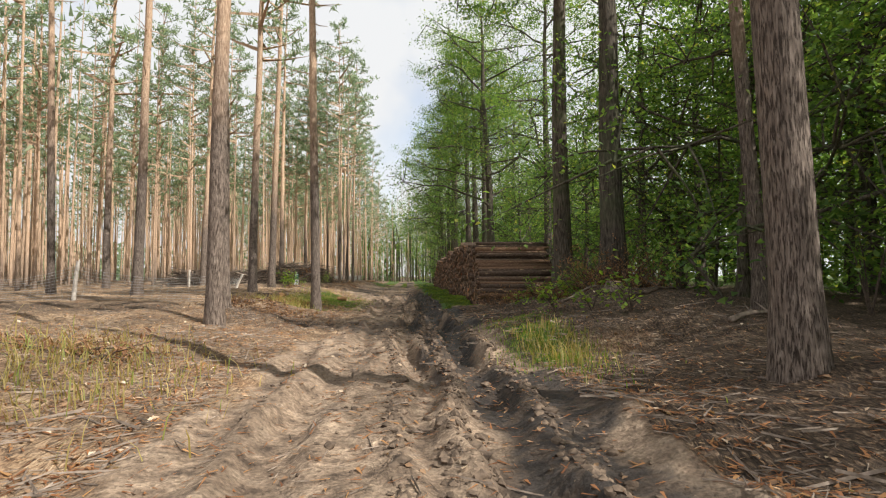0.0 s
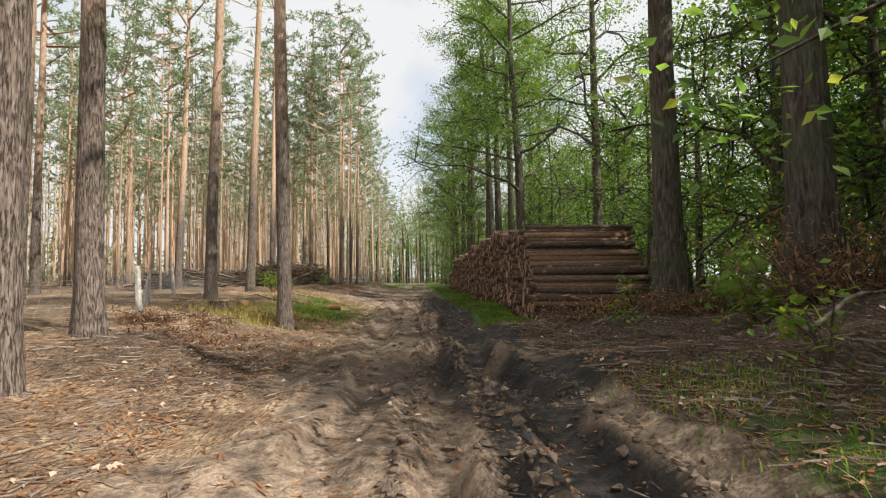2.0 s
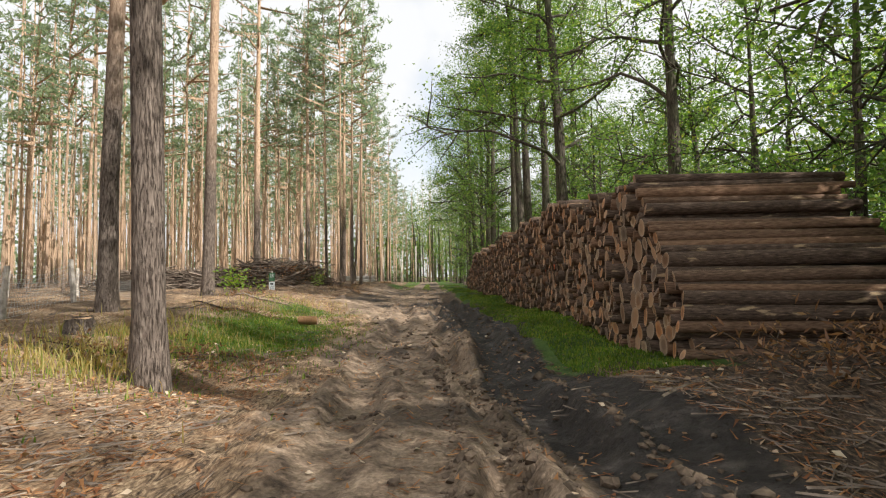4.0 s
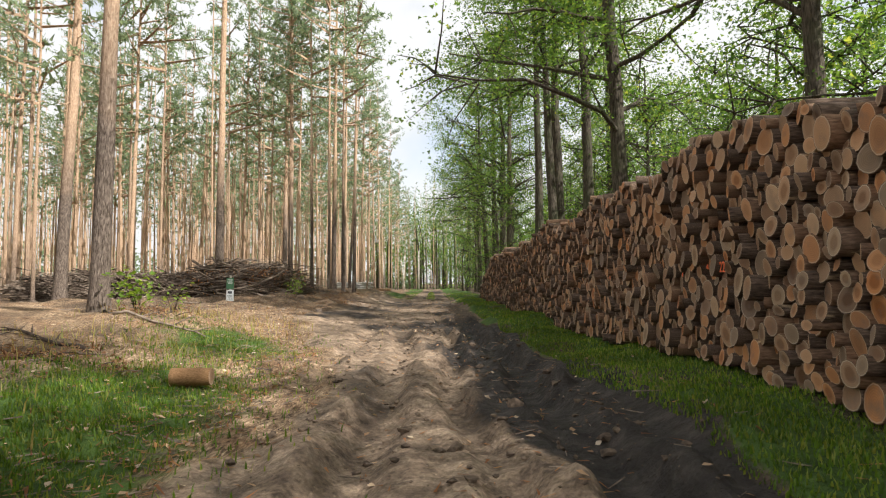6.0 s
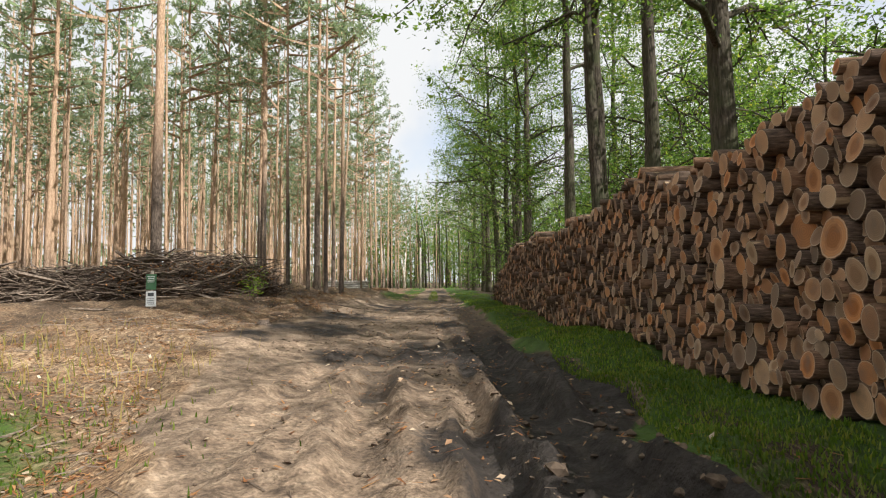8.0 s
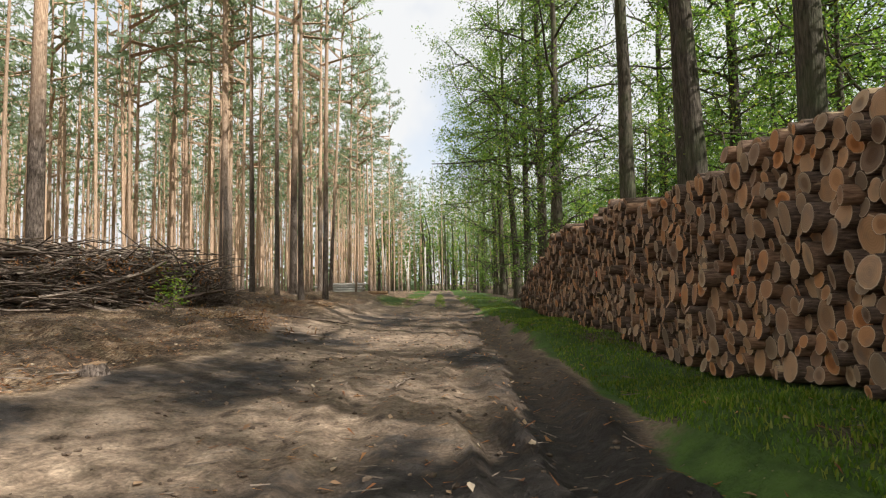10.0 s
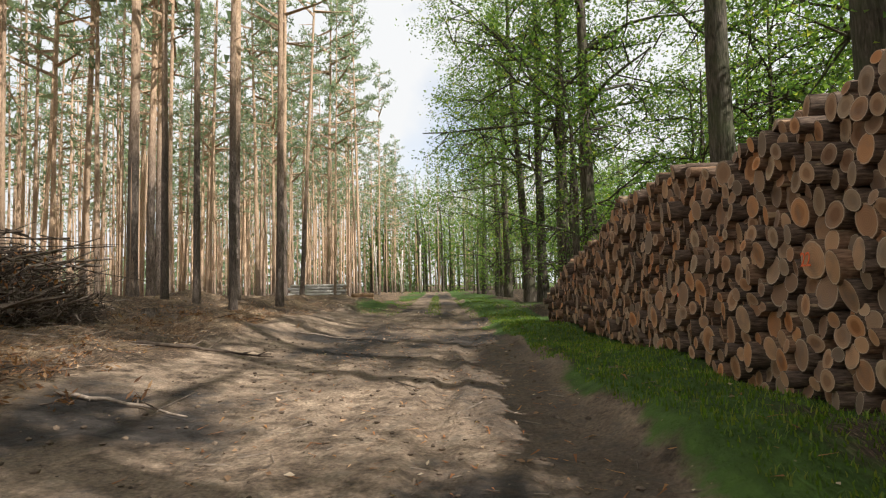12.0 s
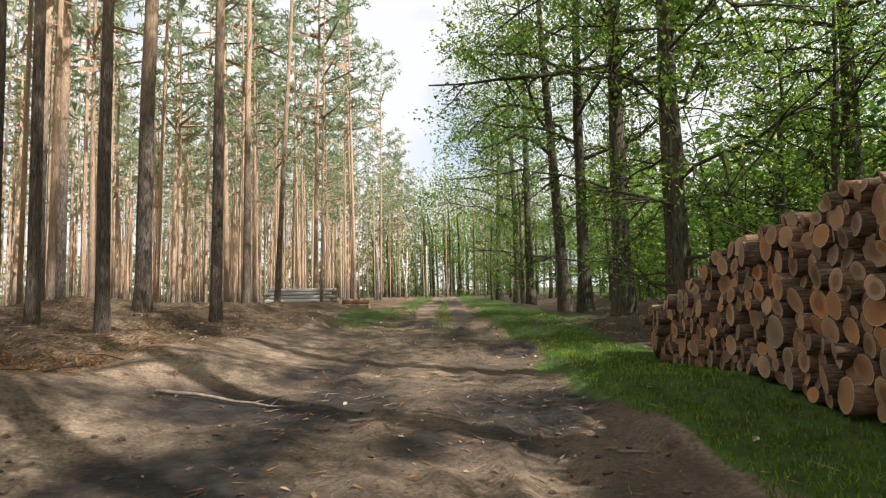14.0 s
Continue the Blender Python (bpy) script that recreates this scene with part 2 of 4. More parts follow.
M_BRACKEN = leafy("withered_bracken", ((0.0, (0.11, 0.055, 0.032)), (0.5, (0.22, 0.115, 0.062)), (1.0, (0.36, 0.22, 0.125))), 0.3, 0.8)
M_FALLEN = leafy("fallen_leaf", ((0.0, (0.20, 0.11, 0.06)), (0.6, (0.38, 0.24, 0.14)), (1.0, (0.60, 0.50, 0.38))), 0.15, 0.7)
M_TWIG = rough_stuff("dead_twig", (0.3, (0.09, 0.07, 0.055)), (0.7, (0.30, 0.245, 0.20)), scale=14.0)
M_DARKTWIG = rough_stuff("old_twig", (0.3, (0.04, 0.03, 0.024)), (0.7, (0.15, 0.115, 0.09)), scale=14.0)
M_CHIP = rough_stuff("wood_chip", (0.3, (0.24, 0.14, 0.08)), (0.7, (0.52, 0.36, 0.22)), scale=20.0)
M_STRIPPED = rough_stuff("stripped_log", (0.3, (0.22, 0.115, 0.055)), (0.7, (0.48, 0.29, 0.15)), scale=16.0)
M_CLOD = rough_stuff("earth_clod", (0.3, (0.06, 0.045, 0.035)), (0.7, (0.20, 0.15, 0.11)), scale=22.0, depth=0.02)
M_WIRE = Nodes("galvanised_wire")
M_WIRE = M_WIRE.end(M_WIRE.solid((0.42, 0.43, 0.43), 0.45, None, 0.5, 0.9))
M_GREYWOOD = rough_stuff("weathered_wood", (0.3, (0.26, 0.235, 0.21)), (0.7, (0.60, 0.56, 0.50)), scale=12.0)
M_PALELOG = rough_stuff("pale_log_bark", (0.3, (0.26, 0.25, 0.23)), (0.7, (0.66, 0.64, 0.60)), scale=9.0)
M_SIGNGREEN = rough_stuff("green_sign_paint", (0.3, (0.05, 0.13, 0.07)), (0.7, (0.09, 0.20, 0.11)), scale=6.0, rough=0.5, random=0.0)
M_SIGNWHITE = rough_stuff("white_sign_paint", (0.3, (0.62, 0.66, 0.68)), (0.7, (0.78, 0.80, 0.80)), scale=5.0, rough=0.5, random=0.0)
M_INK = rough_stuff("dark_print", (0.3, (0.05, 0.06, 0.07)), (0.7, (0.10, 0.11, 0.12)), scale=5.0, rough=0.6, random=0.0)
M_ORANGE = rough_stuff("orange_marking_paint", (0.3, (0.75, 0.12, 0.04)), (0.7, (0.85, 0.22, 0.09)), scale=30.0, rough=0.7, random=0.0)
M_BIRCH = rough_stuff("pale_bark", (0.35, (0.16, 0.14, 0.12)), (0.6, (0.60, 0.57, 0.52)), scale=7.0)


# ---- mesh helpers ----
def mesh_of(name, verts, faces, materials, slots=None, smooth=False):
    """A mesh from corners and faces; faces is a list of tuples, one array, or a list of arrays."""
    me = bpy.data.meshes.new(name)
    verts = np.asarray(verts, np.float32)
    if isinstance(faces, np.ndarray):
        faces = [faces]
    if len(faces) and isinstance(faces[0], np.ndarray):
        sizes = np.concatenate([np.full(len(q), q.shape[1]) for q in faces])
        loops = np.concatenate([q.reshape(-1) for q in faces])
    else:
        sizes = np.array([len(q) for q in faces])
        loops = np.fromiter(itertools.chain.from_iterable(faces), np.int64)
    me.vertices.add(len(verts))
    me.vertices.foreach_set("co", verts.reshape(-1))
    me.loops.add(len(loops))
    me.loops.foreach_set("vertex_index", loops.astype(np.int32))
    me.polygons.add(len(sizes))
    me.polygons.foreach_set("loop_start", (np.cumsum(sizes) - sizes).astype(np.int32))
    for m in materials:
        me.materials.append(m)
    if slots is not None:
        me.polygons.foreach_set("material_index", np.asarray(slots, np.int32))
    flags = np.full(len(sizes), smooth) if isinstance(smooth, bool) else np.asarray(smooth, bool)
    me.polygons.foreach_set("use_smooth", flags)
    me.update(calc_edges=True)
    return me


def part(name, me, parent, label=""):
    ob = new(name, me)
    ob.parent = parent
    return tagged(ob, label) if label else ob


class Soup:
    """Gathers corners and faces of many loose pieces."""

    def __init__(self):
        self.v, self.f, self.n, self.s = [], [], 0, []

    def add(self, verts, faces, slot=0):
        verts = np.asarray(verts, float)
        if not isinstance(faces, np.ndarray):
            for k, same in itertools.groupby(faces, len):
                self.patch(np.array(list(same)), slot)
        else:
            self.patch(faces, slot)
        self.v.append(verts)
        self.n += len(verts)

    def patch(self, faces, slot):
        self.f.append(faces + self.n)
        self.s.append(np.full(len(faces), slot))

    def tube(self, points, radii, sides=5, slot=0, cap=False, wob=0.0):
        points = np.asarray(points, float)
        n = len(points)
        d = unit(np.gradient(points, axis=0))
        ref = np.array([0.0, 0, 1]) if abs(d[0, 2]) < 0.8 else np.array([1.0, 0, 0])
        a = np.linspace(0, 2 * np.pi, sides, endpoint=False)
        side = unit(np.cross(d, ref))
        up = np.cross(side, d)
        rr = np.asarray(radii, float)[:, None] * (1 + wob * rng.normal(size=(n, sides)))
        vs = points[:, None] + (np.cos(a) * rr)[..., None] * side[:, None] + (np.sin(a) * rr)[..., None] * up[:, None]
        i = (np.arange(n - 1) * sides)[:, None]
        j = np.arange(sides)[None]
        k = (j + 1) % sides
        fs = np.stack([i + j, i + k, i + sides + k, i + sides + j], -1).reshape(-1, 4)
        if cap:
            e = (n - 1) * sides
            self.patch(np.array([range(sides - 1, -1, -1), range(e, e + sides)]), slot)
        self.add(vs.reshape(-1, 3), fs, slot)

    def quads(self, corners, slot=0):
        """corners: n x 4 x 3."""
        n = len(corners)
        self.add(np.asarray(corners, float).reshape(-1, 3), np.arange(n * 4).reshape(n, 4), slot)

    def tris(self, corners, slot=0):
        n = len(corners)
        self.add(np.asarray(corners, float).reshape(-1, 3), np.arange(n * 3).reshape(n, 3), slot)

    def mesh(self, name, *materials, smooth=False):
        return mesh_of(name, np.concatenate(self.v), self.f, materials, np.concatenate(self.s), smooth)


def unit(v):
    return v / (np.linalg.norm(v, axis=-1, keepdims=True) + 1e-9)


def leaves_at(places, size, flat=0.5, aspect=0.6, droop=0.0):
    """Kite-shaped leaves with random turns: n x 4 x 3."""
    n = len(places)
    nrm = rng.normal(size=(n, 3))
    nrm[:, 2] = np.abs(nrm[:, 2]) + flat
    nrm = unit(nrm)
    ax = unit(np.cross(nrm, rng.normal(size=(n, 3))))
    ax[:, 2] -= droop
    sd = unit(np.cross(nrm, ax))
    s = size * rng.uniform(0.6, 1.3, size=(n, 1))
    w = s * aspect * 0.5
    a, b = places - ax * s * 0.5, places + ax * s * 0.5
    m = places + ax * s * 0.1
    return np.stack([a, m + sd * w + nrm * w * 0.25, b, m - sd * w + nrm * w * 0.25], 1)


# ---- the lie of the land ----
def road_x(y):
    return -0.071 * y + 0.012 * np.maximum(0, np.asarray(y, float) - 45.0)


def smooth_step(a, b, x):
    t = np.clip((x - a) / (b - a), 0, 1)
    return t * t * (3 - 2 * t)


_LATTICE = rng.uniform(-1, 1, (256, 256))


def lattice_noise(x, y):
    """Smooth random heights between -1 and 1, about one bump a metre."""
    i, j = np.floor(x).astype(int), np.floor(y).astype(int)
    a, b = x - i, y - j
    a, b = a * a * (3 - 2 * a), b * b * (3 - 2 * b)
    i, j, i1, j1 = i & 255, j & 255, (i + 1) & 255, (j + 1) & 255
    return (_LATTICE[i, j] * (1 - a) + _LATTICE[i1, j] * a) * (1 - b) + (_LATTICE[i, j1] * (1 - a) + _LATTICE[i1, j1] * a) * b


def roll_noise(x, y, lo, hi, power=0.9):
    s, f, k = 0, lo, 0
    while f <= hi:
        s = s + 2.0 * lattice_noise(x * f * 0.92 - y * f * 0.39 + 17.3 * k, y * f * 0.92 + x * f * 0.39 + 5.1 * k) / f ** power
        f, k = f * 1.8, k + 1
    return s


def road_half_left(y):
    return 1.45 + 1.7 * smooth_step(24, 31, y) - 1.9 * smooth_step(48, 58, y)


def land(x, y):
    """Height of the ground at x, y (arrays)."""
    x, y = np.asarray(x, float), np.asarray(y, float)
    u = x - road_x(y)
    near = 1 - smooth_step(55, 70, y)
    left = smooth_step(1.2, 5.2, -u) * (0.42 + 0.18 * smooth_step(36, 46, y) * near) * (0.35 + 0.65 * near)
    right = (0.12 * smooth_step(1.1, 1.6, u) + 0.42 * smooth_step(1.6, 4.2, u) * (1 - 0.80 * smooth_step(15.5, 17.5, y) * (1 - smooth_step(4.4, 7.0, u)))) * (0.3 + 0.7 * near)
    z = left + right
    on_road = smooth_step(-road_half_left(y) - 0.5, -road_half_left(y) + 0.2, u) * (1 - smooth_step(1.1, 1.5, u))
    ruts = 0
    for c, w, d in ((-0.62, 0.17, 0.08), (0.18, 0.12, 0.10), (0.74, 0.19, 0.14), (-1.30, 0.15, 0.05)):
        cc = c + 0.10 * np.sin(y * 0.45 + c * 5) + 0.05 * np.sin(y * 1.3 + c) + 0.03 * lattice_noise(y * 2.3 + 40 * c, 0 * y)
        deep = d * (0.8 + 0.5 * lattice_noise(y * 0.8 + 9 * c, 0 * y + 3))
        rim = 0.5 + 0.9 * np.clip(lattice_noise(x * 3.0 + 7 * c, y * 2.2), -0.4, 1)
        ruts = ruts - deep * np.exp(-((u - cc) / w) ** 4) + rim * deep * (np.exp(-((u - cc - 1.6 * w) / (0.5 * w)) ** 2) + np.exp(-((u - cc + 1.6 * w) / (0.5 * w)) ** 2))
    worn = 1 - 0.75 * smooth_step(27, 36, y)
    z = z + on_road * ruts * worn * near
    lumps = np.maximum(lattice_noise(x * 4.1 + 3, y * 2.3) - 0.25, 0) * 0.07 + np.maximum(lattice_noise(x * 7.3, y * 5.1 + 8) - 0.2, 0) * 0.035
    z = z + on_road * near * (0.010 * lattice_noise(x * 0.9, y * 0.5) + 0.012 * lattice_noise(x * 2.6, y * 0.9 + 5) * worn + lumps * (0.25 + 0.75 * worn))
    bumpy = 1 + 0.9 * smooth_step(30, 36, y) * near * (u < 0)
    z = z + (1 - on_road) * (0.03 * roll_noise(x, y, 0.5, 1.7) + 0.035 * roll_noise(x, y, 2.0, 7.0)) * bumpy
    for mx, my, mr, mh in ((-6.4, 42.9, 0.9, 0.22), (-6.0, 45.6, 1.0, 0.16), (2.6, 8.0, 1.3, 0.16), (3.4, 10.6, 1.5, 0.2), (-4.9, 30.5, 0.35, 0.10)):
        z = z + mh * np.exp(-((x - mx) ** 2 + (y - my) ** 2) / mr ** 2)
    return z


GX, GY, GSTEP = -22.0, -2.0, 0.06
_HEIGHTS = land(*np.meshgrid(np.arange(GX, 8, GSTEP), np.arange(GY, 70, GSTEP)))


def land_at(x, y):
    """Height of the ground at one place, read off a fine height grid near the track."""
    i, j = (x - GX) / GSTEP, (y - GY) / GSTEP
    if not (0 <= i < _HEIGHTS.shape[1] - 1 and 0 <= j < _HEIGHTS.shape[0] - 1):
        return float(land(np.array([x]), np.array([y]))[0])
    a, b = int(i), int(j)
    i, j = i - a, j - b
    q = _HEIGHTS[b:b + 2, a:a + 2]
    return float((q[0, 0] * (1 - i) + q[0, 1] * i) * (1 - j) + (q[1, 0] * (1 - i) + q[1, 1] * i) * j)


def build_ground():
    def steps(lo, hi, fine, far_lo, far_hi):
        mid = np.arange(lo, hi, fine)
        out_hi, out_lo, s = [], [], fine
        p = mid[-1]
        while p < far_hi:
            s *= 1.18
            p += s
            out_hi.append(p)
        s, p = fine, lo
        while p > far_lo:
            s *= 1.18
            p -= s
            out_lo.append(p)
        return np.concatenate([out_lo[::-1], mid, out_hi])

    us, ys = steps(-4.8, 3.6, 0.055, -900, 900), steps(1.2, 48.0, 0.085, -900, 1500)
    U, Y = np.meshgrid(us, ys)
    X = U + np.where(np.abs(Y) < 150, road_x(Y), road_x(np.sign(Y) * 150))
    Z = land(X, Y)
    far = smooth_step(60, 140, np.hypot(X, Y))
    Z = Z * (1 - far)
    nx, ny = len(us), len(ys)
    i = np.arange(nx * ny).reshape(ny, nx)
    faces = np.stack([i[:-1, :-1], i[:-1, 1:], i[1:, 1:], i[1:, :-1]], -1).reshape(-1, 4)
    me = mesh_of("ground", np.stack([X, Y, Z], -1).reshape(-1, 3), faces, [M_GROUND], smooth=True)
    hl = road_half_left(Y)
    blur = 0.25 * roll_noise(X, Y, 0.6, 3.0)
    road = smooth_step(-hl - 0.35, -hl + 0.35, U + blur * 0.6) * (1 - smooth_step(1.4, 1.6, U + blur * 0.2))
    mud = (smooth_step(0.0, 0.5, U + blur * 0.5) * (1 - smooth_step(1.15, 1.7, U + blur * (0.25 + 0.6 * (1 - smooth_step(14, 17, Y))))) * (0.62 + 0.23 * smooth_step(6, 10, Y) - 0.35 * smooth_step(28, 36, Y)) + 0.30 * np.exp(-((U + 0.75) / 0.22) ** 2)) * (1 - 0.6 * smooth_step(46, 54, Y))
    # darker band over the full track width, y 8.5 to 15
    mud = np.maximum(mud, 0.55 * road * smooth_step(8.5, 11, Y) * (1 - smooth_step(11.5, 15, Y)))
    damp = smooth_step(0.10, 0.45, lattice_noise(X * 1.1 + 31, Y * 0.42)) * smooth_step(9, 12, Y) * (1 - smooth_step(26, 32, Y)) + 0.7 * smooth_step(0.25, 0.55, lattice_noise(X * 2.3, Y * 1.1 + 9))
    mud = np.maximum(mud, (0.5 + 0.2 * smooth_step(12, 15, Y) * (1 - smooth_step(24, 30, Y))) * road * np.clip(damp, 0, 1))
    mud = np.maximum(mud, road * smooth_step(27, 31, Y) * np.clip(0.42 + 0.35 * lattice_noise(X * 0.9 + 5, Y * 0.5) + 0.2 * lattice_noise(X * 3.1, Y * 1.7), 0, 0.75))
    strip = np.clip(0.8 + 0.5 * lattice_noise(X * 2.1, Y * 0.9), 0, 1) * smooth_step(1.2, 1.5, U + blur * 0.35) * (1 - smooth_step(2.6, 2.9, U)) * smooth_step(15.5, 18, Y)
    verge = (smooth_step(1.0, 1.5, U) * (1 - smooth_step(3.5, 5, U)) + smooth_step(0.9, 1.4, -U) * (1 - smooth_step(2.5, 4, -U)) + 0.7 * np.exp(-(U / 0.3) ** 2)) * smooth_step(46, 60, Y) * np.clip(0.62 + 0.75 * lattice_noise(X * 1.3, Y * 0.5) + 0.4 * lattice_noise(X * 3.1, Y * 1.4), 0, 1)
    patch = np.exp(-(((U + 2.6) / 1.1) ** 2 + ((Y - 20.6) / 3.2) ** 2)) + 0.8 * np.exp(-(((U + 3.0) / 0.9) ** 2 + ((Y - 25.6) / 1.2) ** 2)) + 0.7 * np.exp(-(((U - 1.75) / 0.5) ** 2 + ((Y - 7.6) / 1.8) ** 2))
    woods = 0.55 * smooth_step(9, 16, U)
    # dark soil plus shade painted in: right bank, band y 9.5-15; paler spot is sunlight
    humus_shade = np.clip(smooth_step(1.2, 1.9, U + blur * 0.4) * (1 - 0.45 * np.exp(-(((U - 2.4) / 1.0) ** 2 + ((Y - 6.5) / 1.2) ** 2))) + 0.6 * smooth_step(9.5, 11, Y) * (1 - smooth_step(13.5, 15, Y)) + 0.5 * smooth_step(27, 31, Y), 0, 1)
    for key, val in (("sand", road), ("humus_shade", humus_shade), ("mud", mud), ("turf", np.clip(np.maximum.reduce([strip, verge, patch, woods]), 0, 1))):
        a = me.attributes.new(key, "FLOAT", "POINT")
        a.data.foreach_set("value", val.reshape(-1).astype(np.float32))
    tagged(new("ground", me), "rutted sandy forest track between needle-covered banks", "ground", kind="structure")


build_ground()


# ---- trees ----
def pine_meshes(height, r, seed, crown_from=0.62, limbs=27, dead=14, bark=M_PINE):
    """Trunk and crown of one tall pine."""
    g = np.random.default_rng(seed)
    t = np.linspace(0, 1, 15) ** 1.25
    bend = np.cumsum(g.normal(0, 0.035, (15, 2)), 0) * np.linspace(0, 1, 15)[:, None] * 0.9
    axis = np.column_stack([bend[:, 0], bend[:, 1], t * height - 0.15])
    rad = r * (1 - 0.80 * t) + r * 0.35 * np.exp(-t * height / 0.25)
    s = Soup()
    s.tube(axis, rad, 12, wob=0.035)

    def point(q):
        return np.array([np.interp(q, t, axis[:, k]) for k in range(3)])

    for i in range(dead):
        q = g.uniform(0.28, crown_from + 0.05)
        a, ln = g.uniform(0, 6.28), g.uniform(0.3, 1.1)
        d = np.array([np.cos(a), np.sin(a), g.uniform(-0.25, 0.35)])
        p = point(q)
        s.tube([p, p + d * ln * 0.5, p + d * ln + [0, 0, g.uniform(-0.2, 0.1)]], [0.022, 0.015, 0.006], 4)
    trunk = s.mesh("pine_trunk", bark, smooth=True)
    c = Soup()
    tufts = []
    for i in range(limbs):
        q = crown_from + (1 - crown_from) * (i + g.uniform()) / limbs
        a = g.uniform(0, 6.28)
        ln = (2.3 * (1 - (q - crown_from) / (1 - crown_from)) ** 0.6 + 0.35) * g.uniform(0.5, 1.15) * height / 20
        d = np.array([np.cos(a), np.sin(a), g.uniform(0.0, 0.65)])
        p = point(min(q, 0.995))
        e = p + d * ln
        m = p + d * ln * 0.5 + [0, 0, -0.06]
        c.tube([p, m, e], [0.03 * ln + 0.008, 0.02 * ln + 0.005, 0.004], 3, 0)
        for k in np.linspace(0.4, 1.0, 4):
            for j in range(1 if k < 0.6 else 2):
                tufts.append(p + d * ln * k + g.normal(0, 0.15, 3) * [1, 1, 0.6])
    tufts = np.array(tufts)
    n = 6
    base = np.repeat(tufts, n, 0)
    dirs = unit(g.normal(size=(len(base), 3)) + [0, 0, 0.35])
    ln = g.uniform(0.16, 0.40, (len(base), 1))
    sd = unit(np.cross(dirs, g.normal(size=dirs.shape))) * g.uniform(0.028, 0.065, (len(base), 1))
    base = base + g.normal(0, 0.10, base.shape) * [1, 1, 0.6]
    c.tris(np.stack([base - sd, base + sd, base + dirs * ln], 1), 1)
    return trunk, c.mesh("pine_crown", M_PINE, M_NEEDLE)


def oak_meshes(height, r, seed, leaves=9000, first=0.2, spread=3.3, leaf=0.13, gaps=0.35, small=True, count=18):
    """Trunk with limbs, and the leaves, of one broad-leaved tree."""
    g = np.random.default_rng(seed)
    s = Soup()
    n = 12
    t = np.linspace(0, 1, n)
    bend = np.cumsum(g.normal(0, 0.07, (n, 2)), 0) * t[:, None]
    axis = np.column_stack([bend, t * height * 0.9 - 0.15])
    s.tube(axis, r * (1 - 0.82 * t) + r * 0.5 * np.exp(-t * height / 0.3), 14, wob=0.05)
    ends = []
    for i in range(count):
        q = first + (0.97 - first) * (i + g.uniform(0, 0.8)) / count
        p = np.array([np.interp(q, t, axis[:, k]) for k in range(3)])
        a = i * 2.4 + g.uniform(-0.5, 0.5)
        ln = spread * (1.0 - 0.55 * q) * g.uniform(0.7, 1.2)
        up = g.uniform(0.05, 0.5) + 0.5 * q
        pts, d = [p], np.array([np.cos(a), np.sin(a), up])
        for k in range(5):
            d = unit(d + g.normal(0, 0.22, 3) + [0, 0, -0.05])
            pts.append(pts[-1] + d * ln / 5)
        pts = np.array(pts)
        rr = r * 0.36 * (1 - 0.5 * q)
        s.tube(pts, np.linspace(rr, 0.02, 6), 6, wob=0.04)
        for j in range(9):
            b = pts[g.integers(1, 6)] + g.normal(0, 0.03, 3)
            d2 = unit(g.normal(size=3) + [np.cos(a) * 0.7, np.sin(a) * 0.7, 0.1])
            l2 = ln * g.uniform(0.22, 0.5)
            mid = b + d2 * l2 * 0.5 + g.normal(0, 0.06, 3)
            e = b + d2 * l2 + [0, 0, -0.1 * l2]
            s.tube([b, mid, e], [0.028, 0.018, 0.005], 4)
            ends += [mid, e, 0.5 * (mid + e), e + g.normal(0, 0.2, 3)]
    ends = np.array(ends)
    keep = g.uniform(size=len(ends)) > gaps
    ends = ends[keep]
    per = leaves // len(ends)
    where = np.repeat(ends, per, 0) + g.normal(0, 1, (len(ends) * per, 3)) * np.repeat(g.uniform(0.16, 0.46, (len(ends), 1)), per, 0) * [1, 1, 0.55]
    c = Soup()
    shape = leaves_at(where, leaf, 0.6)
    if small:
        c.quads(shape, 0)
    else:
        c.tris(shape[:, 1:], 0)
    return s.mesh("oak_trunk", M_OAK, smooth=True), c.mesh("oak_crown", M_OAKLEAF)


def plant(kind, meshes, x, y, rz=0.0, scale=1.0, lean=(0, 0), width=1.0, label="", category="tree", group="", bark=None, sink=0.0):
    tree = new(kind)
    tree.matrix_basis = Matrix.Translation((x, y, land_at(x, y) - 0.05 - sink)) @ Matrix.Shear("XY", 4, (lean[0], lean[1])) @ Matrix.Rotation(rz, 4, "Z") @ Matrix.Diagonal((scale, scale, scale, 1))
    tagged(tree, label, category, group)
    a, b = meshes
    part("trunk", a, tree).scale = (width, width, 1)
    part("crown", b, tree)
    return tree


PINE_SIZES = ((20.5, 0.17, 0.58), (19.0, 0.16, 0.54), (21.5, 0.16, 0.62), (17.5, 0.15, 0.50), (20.0, 0.17, 0.60))
PINES = [pine_meshes(h, r, 100 + i, cf) for i, (h, r, cf) in enumerate(PINE_SIZES)]
STAND_PINES = [pine_meshes(h, r, 120 + i, cf - 0.06, bark=M_YOUNGPINE) for i, (h, r, cf) in enumerate(PINE_SIZES)]
OAK_SIZES = ((0.28, 6.2, 0.34, 15000, 0.18, False), (0.32, 5.6, 0.36, 15000, 0.18, False), (0.50, 5.4, 0.36, 17000, 0.16, False), (0.52, 5.2, 0.36, 17000, 0.16, False))
OAKS = [oak_meshes(19.0, 0.25, 200 + i, n, f, sp, lf, gp, fine, 18 if i < 2 else 11) for i, (f, sp, gp, n, lf, fine) in enumerate(OAK_SIZES)]
WOOD_SIZES = ((0.16, 4.3, 0.40), (0.20, 3.9, 0.42), (0.13, 4.6, 0.42), (0.22, 3.8, 0.40))
